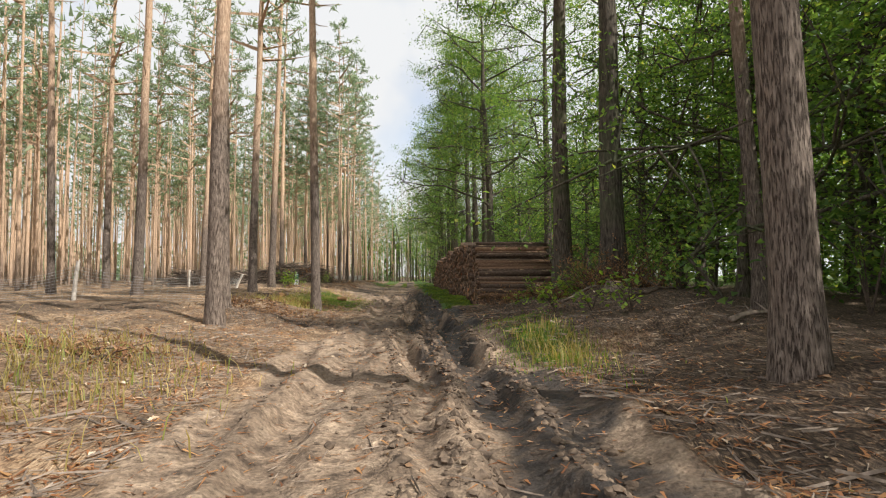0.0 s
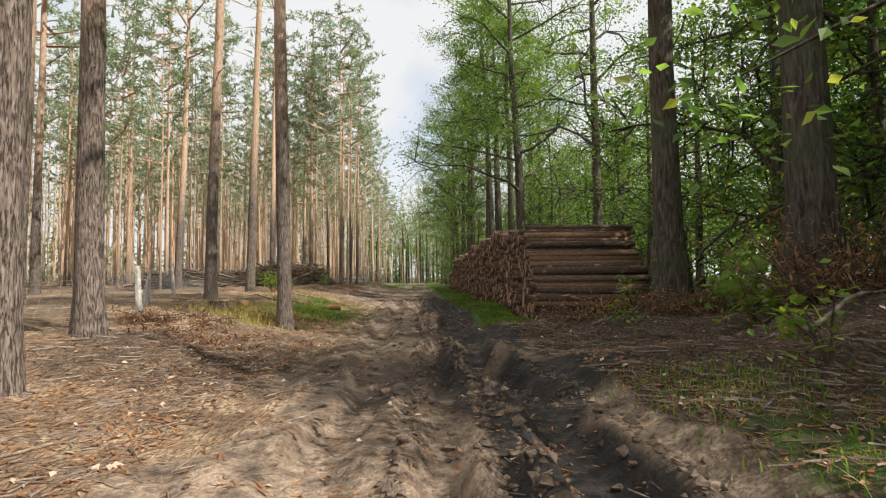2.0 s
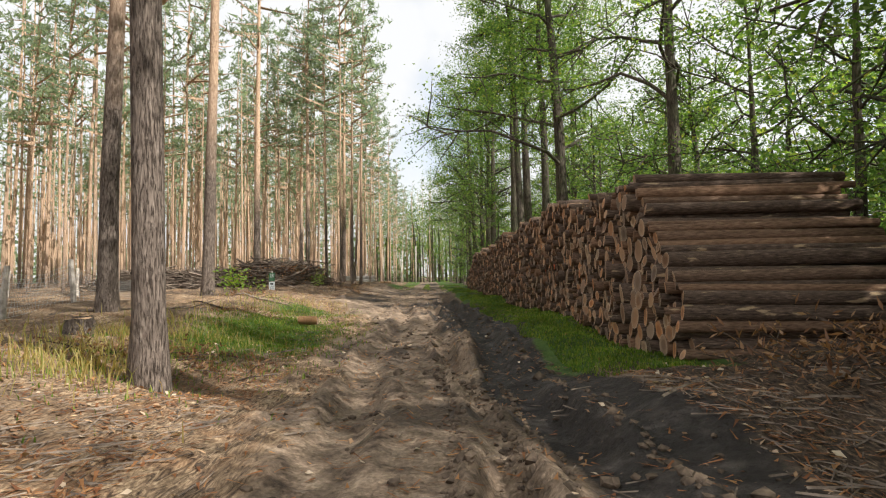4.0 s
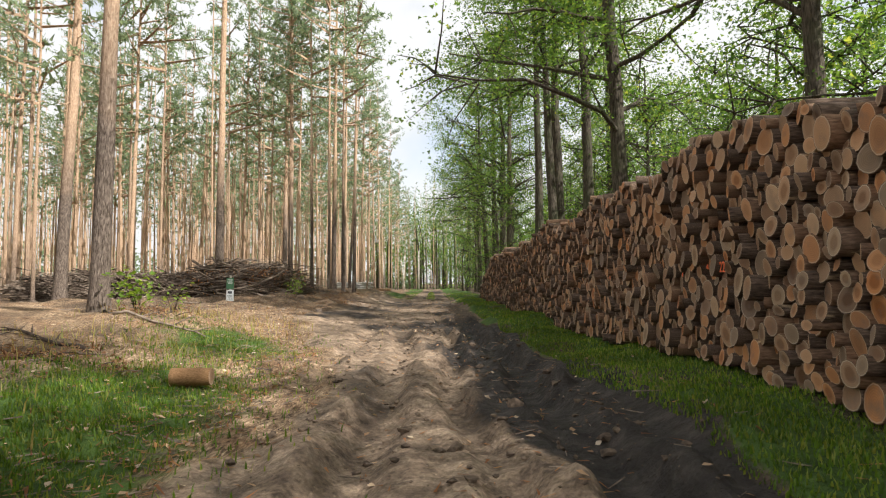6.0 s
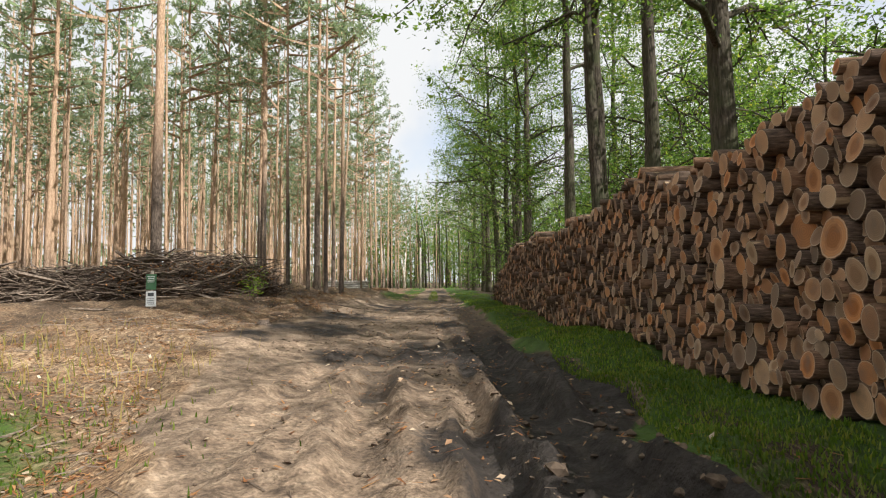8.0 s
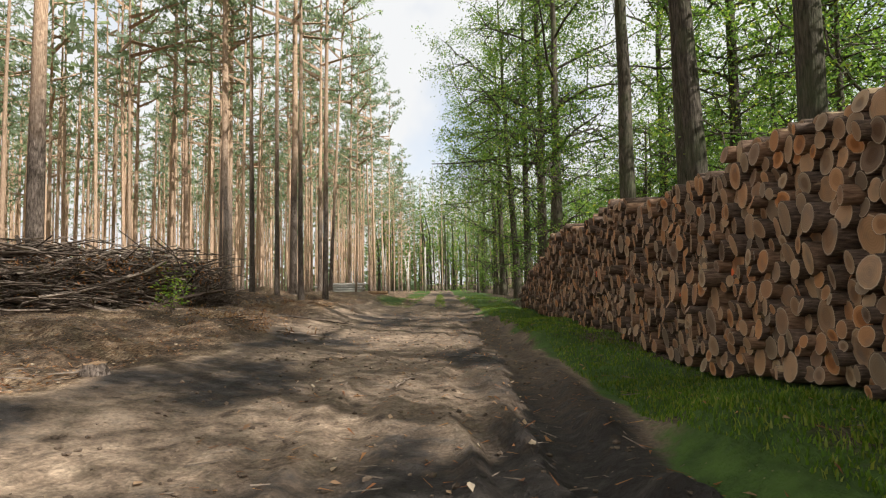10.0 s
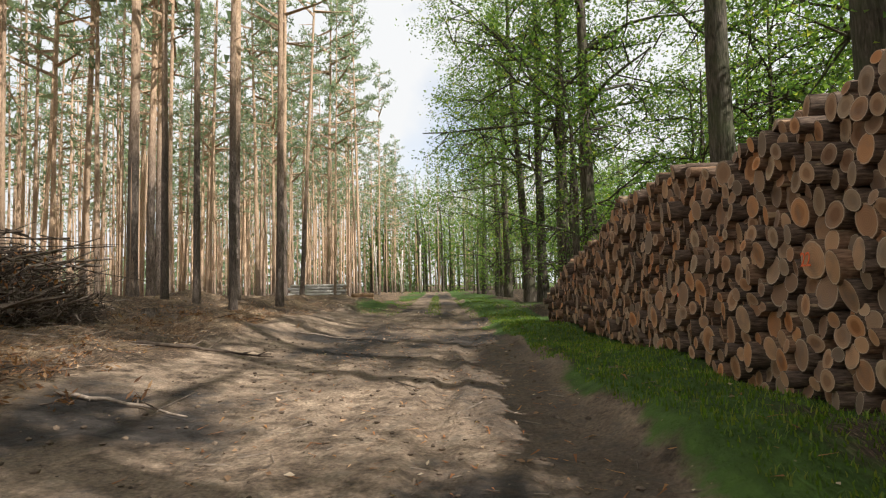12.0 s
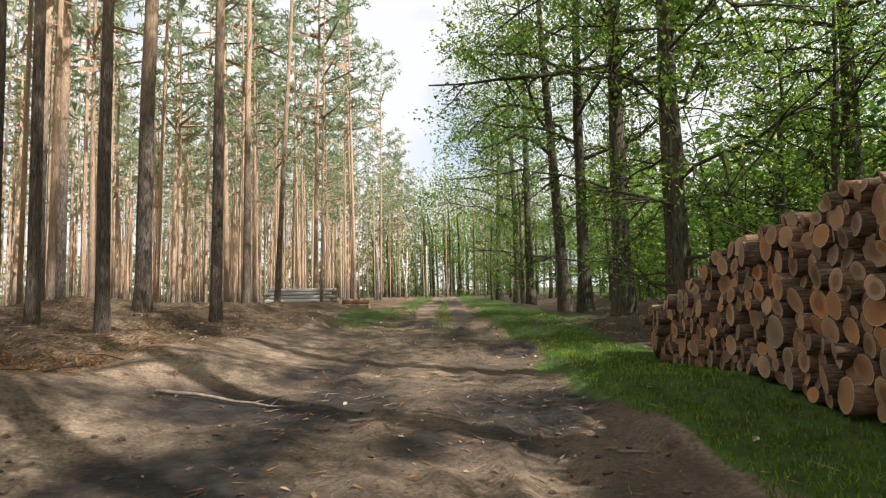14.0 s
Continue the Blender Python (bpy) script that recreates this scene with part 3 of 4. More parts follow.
WOOD_OAKS = [oak_meshes(10.5, 0.15, 240 + i, 6200, f, sp, 0.19, gp + 0.12, False, 14) for i, (f, sp, gp) in enumerate(WOOD_SIZES)]
EDGE_OAKS = [oak_meshes(10.5, 0.14, 260 + i, 11000, f + 0.04, sp, 0.105, gp + 0.15, True, 15) for i, (f, sp, gp) in enumerate(WOOD_SIZES[:3])]
PINE_LABEL = "tall slender pine with flaky grey and orange bark"
OAK_LABEL = "leafy oak with dark fissured bark and spreading limbs"

# pines along the walk: x, y, trunk width at the foot, lean
for i, (x, y, d, lx) in enumerate((
        (-4.07, 10.25, 0.31, 0.012), (-4.85, 12.6, 0.34, -0.015), (-3.62, 16.4, 0.29, -0.034), (-7.03, 21.2, 0.37, 0.025),
        (-8.36, 27.95, 0.34, 0.055), (-15.2, 36.3, 0.40, 0.05), (-8.9, 16.7, 0.30, 0.03), (-11.6, 17.0, 0.24, -0.05),
        (-14.9, 25.4, 0.36, 0.0), (-11.16, 39.6, 0.34, 0.0), (-10.9, 47.9, 0.28, 0.0), (-9.4, 46.7, 0.18, -0.02),
        (-8.4, 46.2, 0.16, 0.0), (-7.75, 46.6, 0.20, 0.0), (-7.9, 50.2, 0.22, 0.01), (-8.9, 49.4, 0.28, 0.015),
        (-9.7, 56.0, 0.24, 0.02), (-10.2, 60.0, 0.22, 0.10), (-12.2, 51.0, 0.30, 0.01), (-12.5, 52.0, 0.28, 0.0),
        (2.48, 4.02, 0.32, -0.09), (4.58, 8.24, 0.24, -0.09))):
    m = PINES[i % 5]
    plant("pine_tree", m, x, y, i * 1.3, 1.0, (lx, 0), d / 0.33, PINE_LABEL, "pine tree", "pines along the track")

# oaks behind the log pile and along the right bank: x, y, trunk width, lean
for i, (x, y, d, lx, kind) in enumerate((
        (3.8, 12.75, 0.66, -0.03, 2), (3.44, 16.3, 0.54, -0.012, 3), (2.8, 33.0, 0.50, -0.02, 0), (2.7, 36.6, 0.42, -0.01, 3), (1.9, 38.6, 0.34, -0.06, 2),
        (2.4, 40.6, 0.50, -0.06, 3), (1.95, 43.6, 0.46, -0.02, 2), (1.2, 50.9, 0.46, -0.03, 0), (1.0, 54.6, 0.50, 0.0, 1), (0.63, 58.0, 0.36, -0.02, 0),
        (0.2, 59.5, 0.34, -0.09, 1), (-0.4, 75.0, 0.42, 0.0, 0), (5.9, 52.9, 0.40, 0.0, 1), (5.2, 28.3, 0.42, 0.0, 1), (-0.2, 68.0, 0.4, -0.02, 1),
        (5.6, 45.5, 0.40, 0.0, 1), (-1.2, 84.0, 0.44, 0.0, 0))):
    plant("oak_tree", OAKS[kind], x, y, i * 2.1, 1.0, (lx, 0), min(1.15, max(0.85, d / 0.48)), OAK_LABEL, "oak tree", "oaks along the track")

# the pine wood: slender trees filling the stand beyond
taken = [(-4.07, 10.25), (-4.85, 12.6), (-3.62, 16.4), (-7.03, 21.2), (-8.36, 27.95)]
count = 0
for tries in range(4000):
    if count >= 205:
        break
    y = rng.uniform(8, 125)
    edge = road_x(y) - (4.6 if y > 62 else 7.5 if y > 46 else 12.5 if y > 36 else 10.0)
    x = edge - rng.uniform(0, 1) ** 1.5 * 34
    if y < 40 and x > -17 and y < 36:
        continue
    if any((x - a) ** 2 + (y - b) ** 2 < 1.5 for a, b in taken):
        continue
    taken.append((x, y))
    count += 1
    plant("pine_tree", STAND_PINES[int(rng.integers(5))], x, y, rng.uniform(0, 6.28), rng.uniform(0.82, 1.08), (rng.normal(0, 0.02), rng.normal(0, 0.02)), rng.uniform(0.42, 0.75), PINE_LABEL, "pine tree", "pines of the wood")

# the mixed wood on the other side: first its edge, then the rest
# trees beside and behind the start stay out of view, added to cast shade
for i, (x, y, size) in enumerate(((6.6, -1.6, 0.62), (8.0, 1.0, 0.76), (7.6, -3.2, 0.7), (10.2, -1.4, 0.85), (11.4, 2.8, 1.0), (12.6, -0.6, 1.0), (9.6, -4.6, 0.8), (13.4, 4.6, 1.1),
                                  (7.6, 7.4, 0.95), (6.9, 6.2, 0.78), (10.0, 5.0, 0.8), (5.9, 9.8, 0.9), (8.6, 9.6, 1.15), (10.8, 7.4, 1.15), (6.8, 13.0, 1.0), (9.6, 12.8, 1.2), (11.8, 10.8, 1.2),
                                  (14.0, 8.0, 1.2), (7.4, 16.4, 1.0), (6.1, 17.5, 1.1), (12.6, 14.6, 1.25), (8.4, 20.2, 1.0), (11.4, 21.8, 1.2), (15.6, 1.6, 1.2), (16.0, -3.6, 1.2))):
    taken.append((x, y))
    plant("oak_tree", EDGE_OAKS[i % 3] if x < 7.2 and y > 4 else WOOD_OAKS[i % 4], x, y, i * 2.7, size, (rng.normal(0, 0.02), 0), 1.0, OAK_LABEL, "oak tree", "oaks of the wood")
for i, y in enumerate(np.arange(19.5, 50, 3.7)):
    x = float(road_x(y)) + 8.6 + rng.uniform(-0.9, 1.2)
    taken.append((x, y))
    plant("oak_tree", WOOD_OAKS[i % 4], x, float(y), i * 1.7, 0.86, (rng.normal(0, 0.03), 0), rng.uniform(0.9, 1.1), OAK_LABEL, "oak tree", "oaks of the wood")
count = 0
for tries in range(3000):
    if count >= 46:
        break
    y = rng.uniform(-14, 100)
    lo = 9.5 if y < 48 else 3.5
    x = road_x(y) + lo + rng.uniform(0, 1) ** 1.5 * 20
    if any((x - a) ** 2 + (y - b) ** 2 < 7.0 for a, b in taken):
        continue
    taken.append((x, y))
    count += 1
    plant("oak_tree", WOOD_OAKS[int(rng.integers(4))], x, y, rng.uniform(0, 6.28), min(1.5, max(0.75, 0.085 * (x - road_x(y)))) * rng.uniform(0.88, 1.05), (rng.normal(0, 0.03), rng.normal(0, 0.03)), rng.uniform(0.9, 1.2), OAK_LABEL, "oak tree", "oaks of the wood")


# ---- the log pile ----
LOG_LEN = 2.25
Y0, Y1 = 17.1, 46.6


def face_x(y):
    return road_x(y) + 2.32 + 0.009 * (y - 17)


def log_mesh(seed, sides=14):
    """One log of unit radius lying along x from 0 to 1."""
    g = np.random.default_rng(seed)
    a = np.linspace(0, 2 * np.pi, sides, endpoint=False)
    shape = 1 + 0.05 * np.sin(2 * a + g.uniform(0, 6)) + 0.035 * np.sin(3 * a + g.uniform(0, 6)) + g.normal(0, 0.012, sides)
    ring = np.column_stack([np.cos(a) * shape, np.sin(a) * shape])
    tilt = g.normal(0, 0.02, 2)
    v = []
    for x, k in ((0, 0.985), (0.004, 1.0), (0.5, 0.98), (1.0, 0.93)):
        v.append(np.column_stack([x + (ring * k) @ (tilt * 0.3 if x < 0.1 else tilt * 0), ring * k]))
    v = np.concatenate(v + [np.array([[0.0, 0, 0], [1.0, 0, 0]])])
    f, s = [], []
    for i in range(3):
        for j in range(sides):
            k = (j + 1) % sides
            f.append((i * sides + j, (i + 1) * sides + j, (i + 1) * sides + k, i * sides + k))
            s.append(0)
    c0, c1 = 4 * sides, 4 * sides + 1
    for j in range(sides):
        k = (j + 1) % sides
        f.append((c0, j, k))
        f.append((c1, 3 * sides + k, 3 * sides + j))
        s += [1, 1]
    me = mesh_of("log", v, f, [M_LOGBARK, M_LOGEND], s, [q == 0 for q in s])
    at = me.attributes.new("radius", "FLOAT", "POINT")
    at.data.foreach_set("value", np.append(np.ones(4 * sides), [0.0, 0.0]).astype(np.float32))
    return me


def pile_top(y):
    """Height of the pile above its foot, tapering at both ends."""
    h = 2.03 + 0.06 * math.sin(y * 0.55) + 0.06 * math.sin(y * 1.7 + 1) + 0.06 * math.sin(y * 6.1) * math.sin(y * 2.3) - 0.17 * float(smooth_step(27, 37, y))
    return h * min(1.0, 0.30 + (y - Y0) / 1.7, 0.30 + (Y1 - y) / 7.2)


def stack_logs():
    """Circles dropped one by one into the face of the pile: y, z, radius."""
    g = np.random.default_rng(5)
    step = 0.02
    ny = int((Y1 - Y0) / step)
    logs = []
    top = np.zeros(ny)
    cell = {}

    def near(y, z):
        ky, kz = int(y / 0.3), int(z / 0.3)
        for i in (-1, 0, 1):
            for j in (-1, 0, 1):
                for q in cell.get((ky + i, kz + j), ()):
                    yield q

    misses = 0
    while misses < 600 and len(logs) < 5200:
        first = len(logs) < 34  # thick logs close the end of the pile
        r = float(g.uniform(0.075, 0.125)) if first else float(np.clip(g.lognormal(math.log(0.061), 0.30), 0.036, 0.125))
        best = None
        for tr in range(7):
            i = int(g.integers(8, 75 if first else ny - 8))
            k = max(1, int(r / step))
            arc = np.sqrt(np.maximum(r * r - (np.arange(-k, k + 1) * step) ** 2, 0))

            def rest(q):
                return float(np.max(top[q - k:q + k + 1] + arc)) if k < q < ny - k - 1 else 99.0

            z = rest(i)
            for roll in range(12):  # it rolls down into the nearest hollow
                zl, zr = rest(i - 1), rest(i + 1)
                if min(zl, zr) >= z - 1e-6:
                    break
                i, z = (i - 1, zl) if zl < zr else (i + 1, zr)
            y = Y0 + i * step
            room = (pile_top(y) - z - r) + g.uniform(0, 0.25)
            if best is None or room > best[0]:
                best = (room, y, z, i, k)
        room, y, z, i, k = best
        z -= 0.06 * r
        if z + r > pile_top(y):
            misses += 1
            continue
        lo, hi = max(0, i - k), min(ny, i + k + 1)
        off = np.abs(np.arange(lo, hi) - i) * step
        top[lo:hi] = np.maximum(top[lo:hi], z + np.sqrt(np.maximum(r * r - off ** 2, 0)))
        logs.append((y, z, r))
    return logs


PILE_LOGS = []


def build_pile():
    logs = stack_logs()
    g = np.random.default_rng(9)
    kinds = [log_mesh(40 + i) for i in range(8)]
    pile = new("log_pile")
    pile.matrix_basis = Matrix.Translation((face_x(31), 31, land_at(face_x(31) + 1, 31)))
    tagged(pile, "long stack of pine logs with sawn ends facing the track", "log pile")
    inv = pile.matrix_basis.inverted()
    order = sorted(range(len(logs)), key=lambda i: abs(logs[i][0] - 23.4))
    single = set(order[:300])
    rest_v, rest_f, rest_s, rest_sm, rest_r, n = [], [], [], [], [], 0
    cache = []
    for me in kinds:
        v = np.empty(len(me.vertices) * 3)
        me.vertices.foreach_get("co", v)
        cache.append((v.reshape(-1, 3), [tuple(p.vertices) for p in me.polygons], [p.material_index for p in me.polygons]))
    for i, (y, z, r) in enumerate(logs):
        k = int(g.integers(8))
        out = g.normal(0, 0.03) + (g.uniform(-0.10, 0.06) if g.uniform() < 0.15 else 0)
        ground = land_at(face_x(y) + 0.15, y)
        m = Matrix.Translation((face_x(y) + out, y, ground + z + 0.015)) @ Matrix.Rotation(radians(-4.0 + g.normal(0, 0.9)), 4, "Z") @ Matrix.Rotation(g.normal(0, 0.008), 4, "Y") @ Matrix.Rotation(g.uniform(0, 6.28), 4, "X") @ Matrix.Diagonal((LOG_LEN * g.uniform(0.95, 1.03), r * 1.10, r * 1.10, 1))
        PILE_LOGS.append((m.translation.copy(), r))
        if i in single:
            ob = part("log", kinds[k], pile)
            ob.matrix_basis = inv @ m
        else:
            v, f, s = cache[k]
            mm = np.array(inv @ m)
            rest_v.append(v @ mm[:3, :3].T + mm[:3, 3])
            rest_f += [tuple(q + n for q in face) for face in f]
            rest_s += s
            rest_r.append(np.append(np.ones(len(v) - 2), [0, 0]))
            n += len(v)
    me = mesh_of("log_stack", np.concatenate(rest_v), rest_f, [M_LOGBARK, M_LOGEND], rest_s, [q == 0 for q in rest_s])
    at = me.attributes.new("radius", "FLOAT", "POINT")
    at.data.foreach_set("value", np.concatenate(rest_r).astype(np.float32))
    tagged(part("log_stack", me, pile), kind="stuff")


build_pile()


# ---- far woods ----
def far_pines():
    """Thin trunks and light crowns of the stand beyond the nearer trees."""
    g = np.random.default_rng(31)
    s = Soup()
    for i in range(1000):
        y = g.uniform(20, 150)
        x = float(road_x(min(y, 120))) - (18 if y < 46 else 9.0 if y < 112 else -14) - g.uniform(0, 1) * 62
        h, r = g.uniform(14.0, 21.0), g.uniform(0.05, 0.09)
        z = land_at(x, y) * (1 - float(smooth_step(60, 140, math.hypot(x, y)))) - 0.1
        lean = g.normal(0, 0.3, 2)
        foot, tip = np.array([x, y, z]), np.array([x + lean[0], y + lean[1], z + h])
        s.tube([foot, foot * 0.5 + tip * 0.5 + [g.normal(0, 0.06), 0, 0], tip], [r * 1.15, r * 0.85, r * 0.25], 6, 0)
        n = 40
        q = g.uniform(0.5, 1.02, n)
        w = 1.5 * (1.05 - q) + 0.35
        a = g.uniform(0, 6.28, n)
        c = foot + (tip - foot) * q[:, None] + np.column_stack([np.cos(a) * w * g.uniform(0.2, 1, n), np.sin(a) * w * g.uniform(0.2, 1, n), g.normal(0, 0.2, n)])
        d = unit(g.normal(size=(n, 3)) + [0, 0, 0.2])
        sd = unit(np.cross(d, g.normal(size=(n, 3)))) * g.uniform(0.06, 0.14, (n, 1))
        s.tris(np.stack([c - sd, c + sd, c + d * g.uniform(0.35, 0.8, (n, 1))], 1), 1)
    # brushy undergrowth deep in the stand
    n = 12000
    y = g.uniform(5, 170, n)
    x = -62 - g.uniform(0, 18, n) + 0.15 * (60 - y)
    c = np.column_stack([x, y, g.uniform(0, 1, n) ** 1.6 * 9.0])
    m = n // 3
    c[:m] = np.column_stack([g.uniform(-60, -12, m), g.uniform(118, 150, m), g.uniform(0, 1, m) ** 1.6 * 9.0])
    s.quads(leaves_at(c, 1.15, 0.2, 0.6), 1)
    tagged(new("far_pine_wood", s.mesh("far_pine_wood", M_YOUNGPINE, M_NEEDLE)), "dense stand of thin pines with orange trunks", "woods", kind="stuff")


def far_leafy_wood():
    """Broad-leaved trees and undergrowth closing the end of the track and the far side."""
    g = np.random.default_rng(37)
    s = Soup()
    spots = [(g.uniform(-18, 30), g.uniform(108, 135), g.uniform(9, 20)) for i in range(90)]
    spots += [(float(road_x(y)) + g.uniform(22, 44), y, g.uniform(9, 15)) for y in g.uniform(-30, 120, 110)]
    spots += [(float(road_x(y)) + g.uniform(10, 24), y, g.uniform(4.0, 9.0)) for y in g.uniform(0, 100, 130)]
    for x, y, h in spots:
        z = land_at(x, y) * (1 - float(smooth_step(60, 140, math.hypot(x, y)))) - 0.1
        s.tube([[x, y, z], [x + g.normal(0, 0.2), y, z + h * 0.5], [x + g.normal(0, 0.4), y, z + h * 0.75]], [0.012 * h, 0.009 * h, 0.01], 6, 0)
        n = 400
        clump = g.normal(0, 1, (26, 3)) * [h * 0.17, h * 0.17, h * 0.25] + [x, y, z + h * 0.56]
        c = clump[g.integers(26, size=n)] + g.normal(0, 1, (n, 3)) * 0.055 * h
        c[:, 2] = np.maximum(c[:, 2], z + 0.15)
        s.quads(leaves_at(c, 0.34, 0.6), 1)
    tagged(new("far_leafy_wood", s.mesh("far_leafy_wood", M_OAK, M_OAKLEAF)), "dense green broad-leaved wood and undergrowth", "woods", kind="stuff")


far_pines()
far_leafy_wood()


# ---- bare white snag at the end of the track, beside the pines ----
def pale_trunk(x, y, h, r, lean):
    s = Soup()
    s.tube([[0, 0, -0.1], [lean * 0.5, 0, h * 0.5], [lean, 0, h]], [r, r * 0.85, r * 0.6], 8, cap=True, wob=0.03)
    s.tube([[lean * 0.7, 0, h * 0.75], [lean * 0.7 + 0.3, 0, h * 0.8]], [0.03, 0.01], 4)
    ob = new("dead_trunk", s.mesh("dead_trunk", M_BIRCH, smooth=True))
    ob.location = (x, y, land_at(x, y) * (1 - float(smooth_step(60, 140, math.hypot(x, y)))))
    tagged(ob, "bare pale dead tree trunk standing beside the track", "dead tree", "pale trunks")


for x, y, h, r, lean in ((-8.8, 105, 6.0, 0.15, 0.1), (-10.6, 100, 5.0, 0.10, 0.3), (-10.0, 97, 4.4, 0.08, -0.5), (-13.0, 98, 6.0, 0.11, -0.3), (-12.2, 92, 5.0, 0.08, 0.2)):
    pale_trunk(x, y, h, r, lean)


# ---- second stack, far up the track ----
def grey_stack():
    top = new("log_stack")
    top.matrix_basis = Matrix.Translation((-9.2, 64.0, max(land_at(-9.2 - k, 64.0 + 0.3 * k) for k in range(4))))
    tagged(top, "low stack of weathered grey logs beside the track", "log stack")
    g = np.random.default_rng(3)
    me = log_mesh(77)
    me.materials[0] = M_PALELOG
    for row in range(5):
        for i in range(7 - row):
            ob = part("log", me, top)
            ob.matrix_basis = pose(-2.9 + g.normal(0, 0.07), (i + row * 0.5) * 0.19, 0.085 + row * 0.155, 0, 0, g.normal(0, 1.0)) @ Matrix.Diagonal((2.9, 0.088, 0.088, 1))
    low = new("log_stack")
    low.matrix_basis = Matrix.Translation((-9.0, 65.0, land_at(-8.6, 65)))
    tagged(low, "few short pale logs lying beside a grey stack", "log stack")
    me2 = log_mesh(78)
    me2.materials[0] = M_CHIP
    for i, (y, z) in enumerate(((0, 0.11), (0.24, 0.11), (0.12, 0.31))):
        ob = part("log", me2, low)
        ob.matrix_basis = pose(0, y, z, i * 40, 0, 0) @ Matrix.Diagonal((1.25, 0.115, 0.115, 1))


grey_stack()


# ---- sign on its post ----
def sign():
    x, y = -9.14, 35.86
    top = new("information_sign")
    top.matrix_basis = Matrix.Translation((x, y, land_at(x, y)))
    tagged(top, "small green and white notice board on a wooden stake", "sign")

    def board(name, w, h, z, y, material, parent, depth=0.018, x=0.0):
        bm = bmesh.new()
        bmesh.ops.create_cube(bm, size=1, matrix=Matrix.Translation((x, y, z)) @ Matrix.Diagonal((w, depth, h, 1)))
        bmesh.ops.bevel(bm, geom=bm.edges[:], offset=0.003, segments=1, affect="EDGES")
        me = bpy.data.meshes.new(name)
        bm.to_mesh(me)
        bm.free()
        me.materials.append(material)
        return part(name, me, parent)

    board("stake", 0.05, 1.0, 0.42, 0.0, M_GREYWOOD, top, 0.04)
    g = board("green_panel", 0.24, 0.36, 0.66, -0.032, M_SIGNGREEN, top)
    w = board("white_panel", 0.24, 0.36, 0.27, -0.032, M_SIGNWHITE, top)
    for i in range(4):
        board("printed_line", 0.17 - 0.02 * (i % 2), 0.014, 0.78 - 0.04 * i, -0.044, M_SIGNWHITE, g, 0.004)
    board("printed_picture", 0.14, 0.08, 0.37, -0.044, M_INK, w, 0.004)
    for i in range(4):
        board("printed_line", 0.17, 0.012, 0.27 - 0.04 * i, -0.044, M_INK, w, 0.004)


sign()


# ---- brushwood heap behind the sign ----
def brush_heap():
    g = np.random.default_rng(21)
    s = Soup()
    def line(q):
        """Middle line of the heap, bending away from the track at its end."""
        return np.interp(q, [0, 0.62, 0.8, 1], [-17.5, -10.9, -9.7, -9.0]), np.interp(q, [0, 0.62, 0.8, 1], [38.0, 38.5, 40.2, 42.2])

    for i in range(4200):
        q = g.uniform(0, 1)
        lx, ly = line(q)
        off = g.normal(0, 0.55, 2)
        cx, cy = lx + off[0] * 0.7, ly + off[1]
        hump = 1.35 * (0.75 + 0.25 * float(smooth_step(0.35, 0.7, q))) * math.exp(-(off[1] / 1.1) ** 2)
        z = land_at(cx, cy) + g.uniform(0.0, 1.0) * hump
        a = g.normal(0.1, 0.55) if g.uniform() < 0.7 else g.uniform(0, 6.28)
        a += 0.9 if q > 0.66 else 0.0
        ln = g.uniform(0.35, 1.6)
        d = np.array([math.cos(a), math.sin(a), g.normal(0, 0.25)])
        p = np.array([cx, cy, z]) - d * ln * 0.5
        r = g.uniform(0.006, 0.022) if g.uniform() < 0.93 else g.uniform(0.03, 0.06)
        zz = [land_at(*(p + d * ln * k)[:2]) + 0.02 for k in (0, 0.5, 1)]
        pts = np.array([p, p + d * ln * 0.5 + g.normal(0, 0.05, 3), p + d * ln])
        pts[:, 2] = np.maximum(pts[:, 2], zz)
        s.tube(pts, [r, r * 0.8, r * 0.4], 4, 0 if g.uniform() < 0.5 else 1)
    for i in range(2600):  # the bushy dark end of the heap
        a, b = g.uniform(0, 6.28), math.acos(g.uniform(0.0, 1.0))
        d = np.array([math.cos(a) * math.sin(b), math.sin(a) * math.sin(b), math.cos(b)])
        cx, cy = -9.1 + g.normal(0, 0.3), 41.9 + g.normal(0, 0.45)
        p = np.array([cx, cy, land_at(cx, cy)]) + d * g.uniform(0.1, 0.8) * [1.25, 1, 1.2]
        e = unit(d + g.normal(0, 0.8, 3)) * g.uniform(0.12, 0.42)
        e[2] = max(e[2], -0.1)
        s.tube([p, p + e * 0.5 + g.normal(0, 0.02, 3), p + e], [0.009, 0.006, 0.003], 3, 0 if g.uniform() < 0.25 else 1)
    for i in range(2200):
        q = g.uniform(0.55, 1.0)
        lx, ly = line(q)
        cx, cy = lx + g.normal(0, 0.45), ly + g.normal(0, 0.5)
        c = np.array([[cx, cy, land_at(cx, cy) + g.uniform(0.1, 1.05)]])
        s.quads(leaves_at(c, 0.10, 0.2, 0.35), 2)
    tagged(new("brush_heap", s.mesh("brush_heap", M_TWIG, M_DARKTWIG, M_RUST)), "long heap of bare cut branches and brushwood", "brushwood", kind="stuff")


brush_heap()


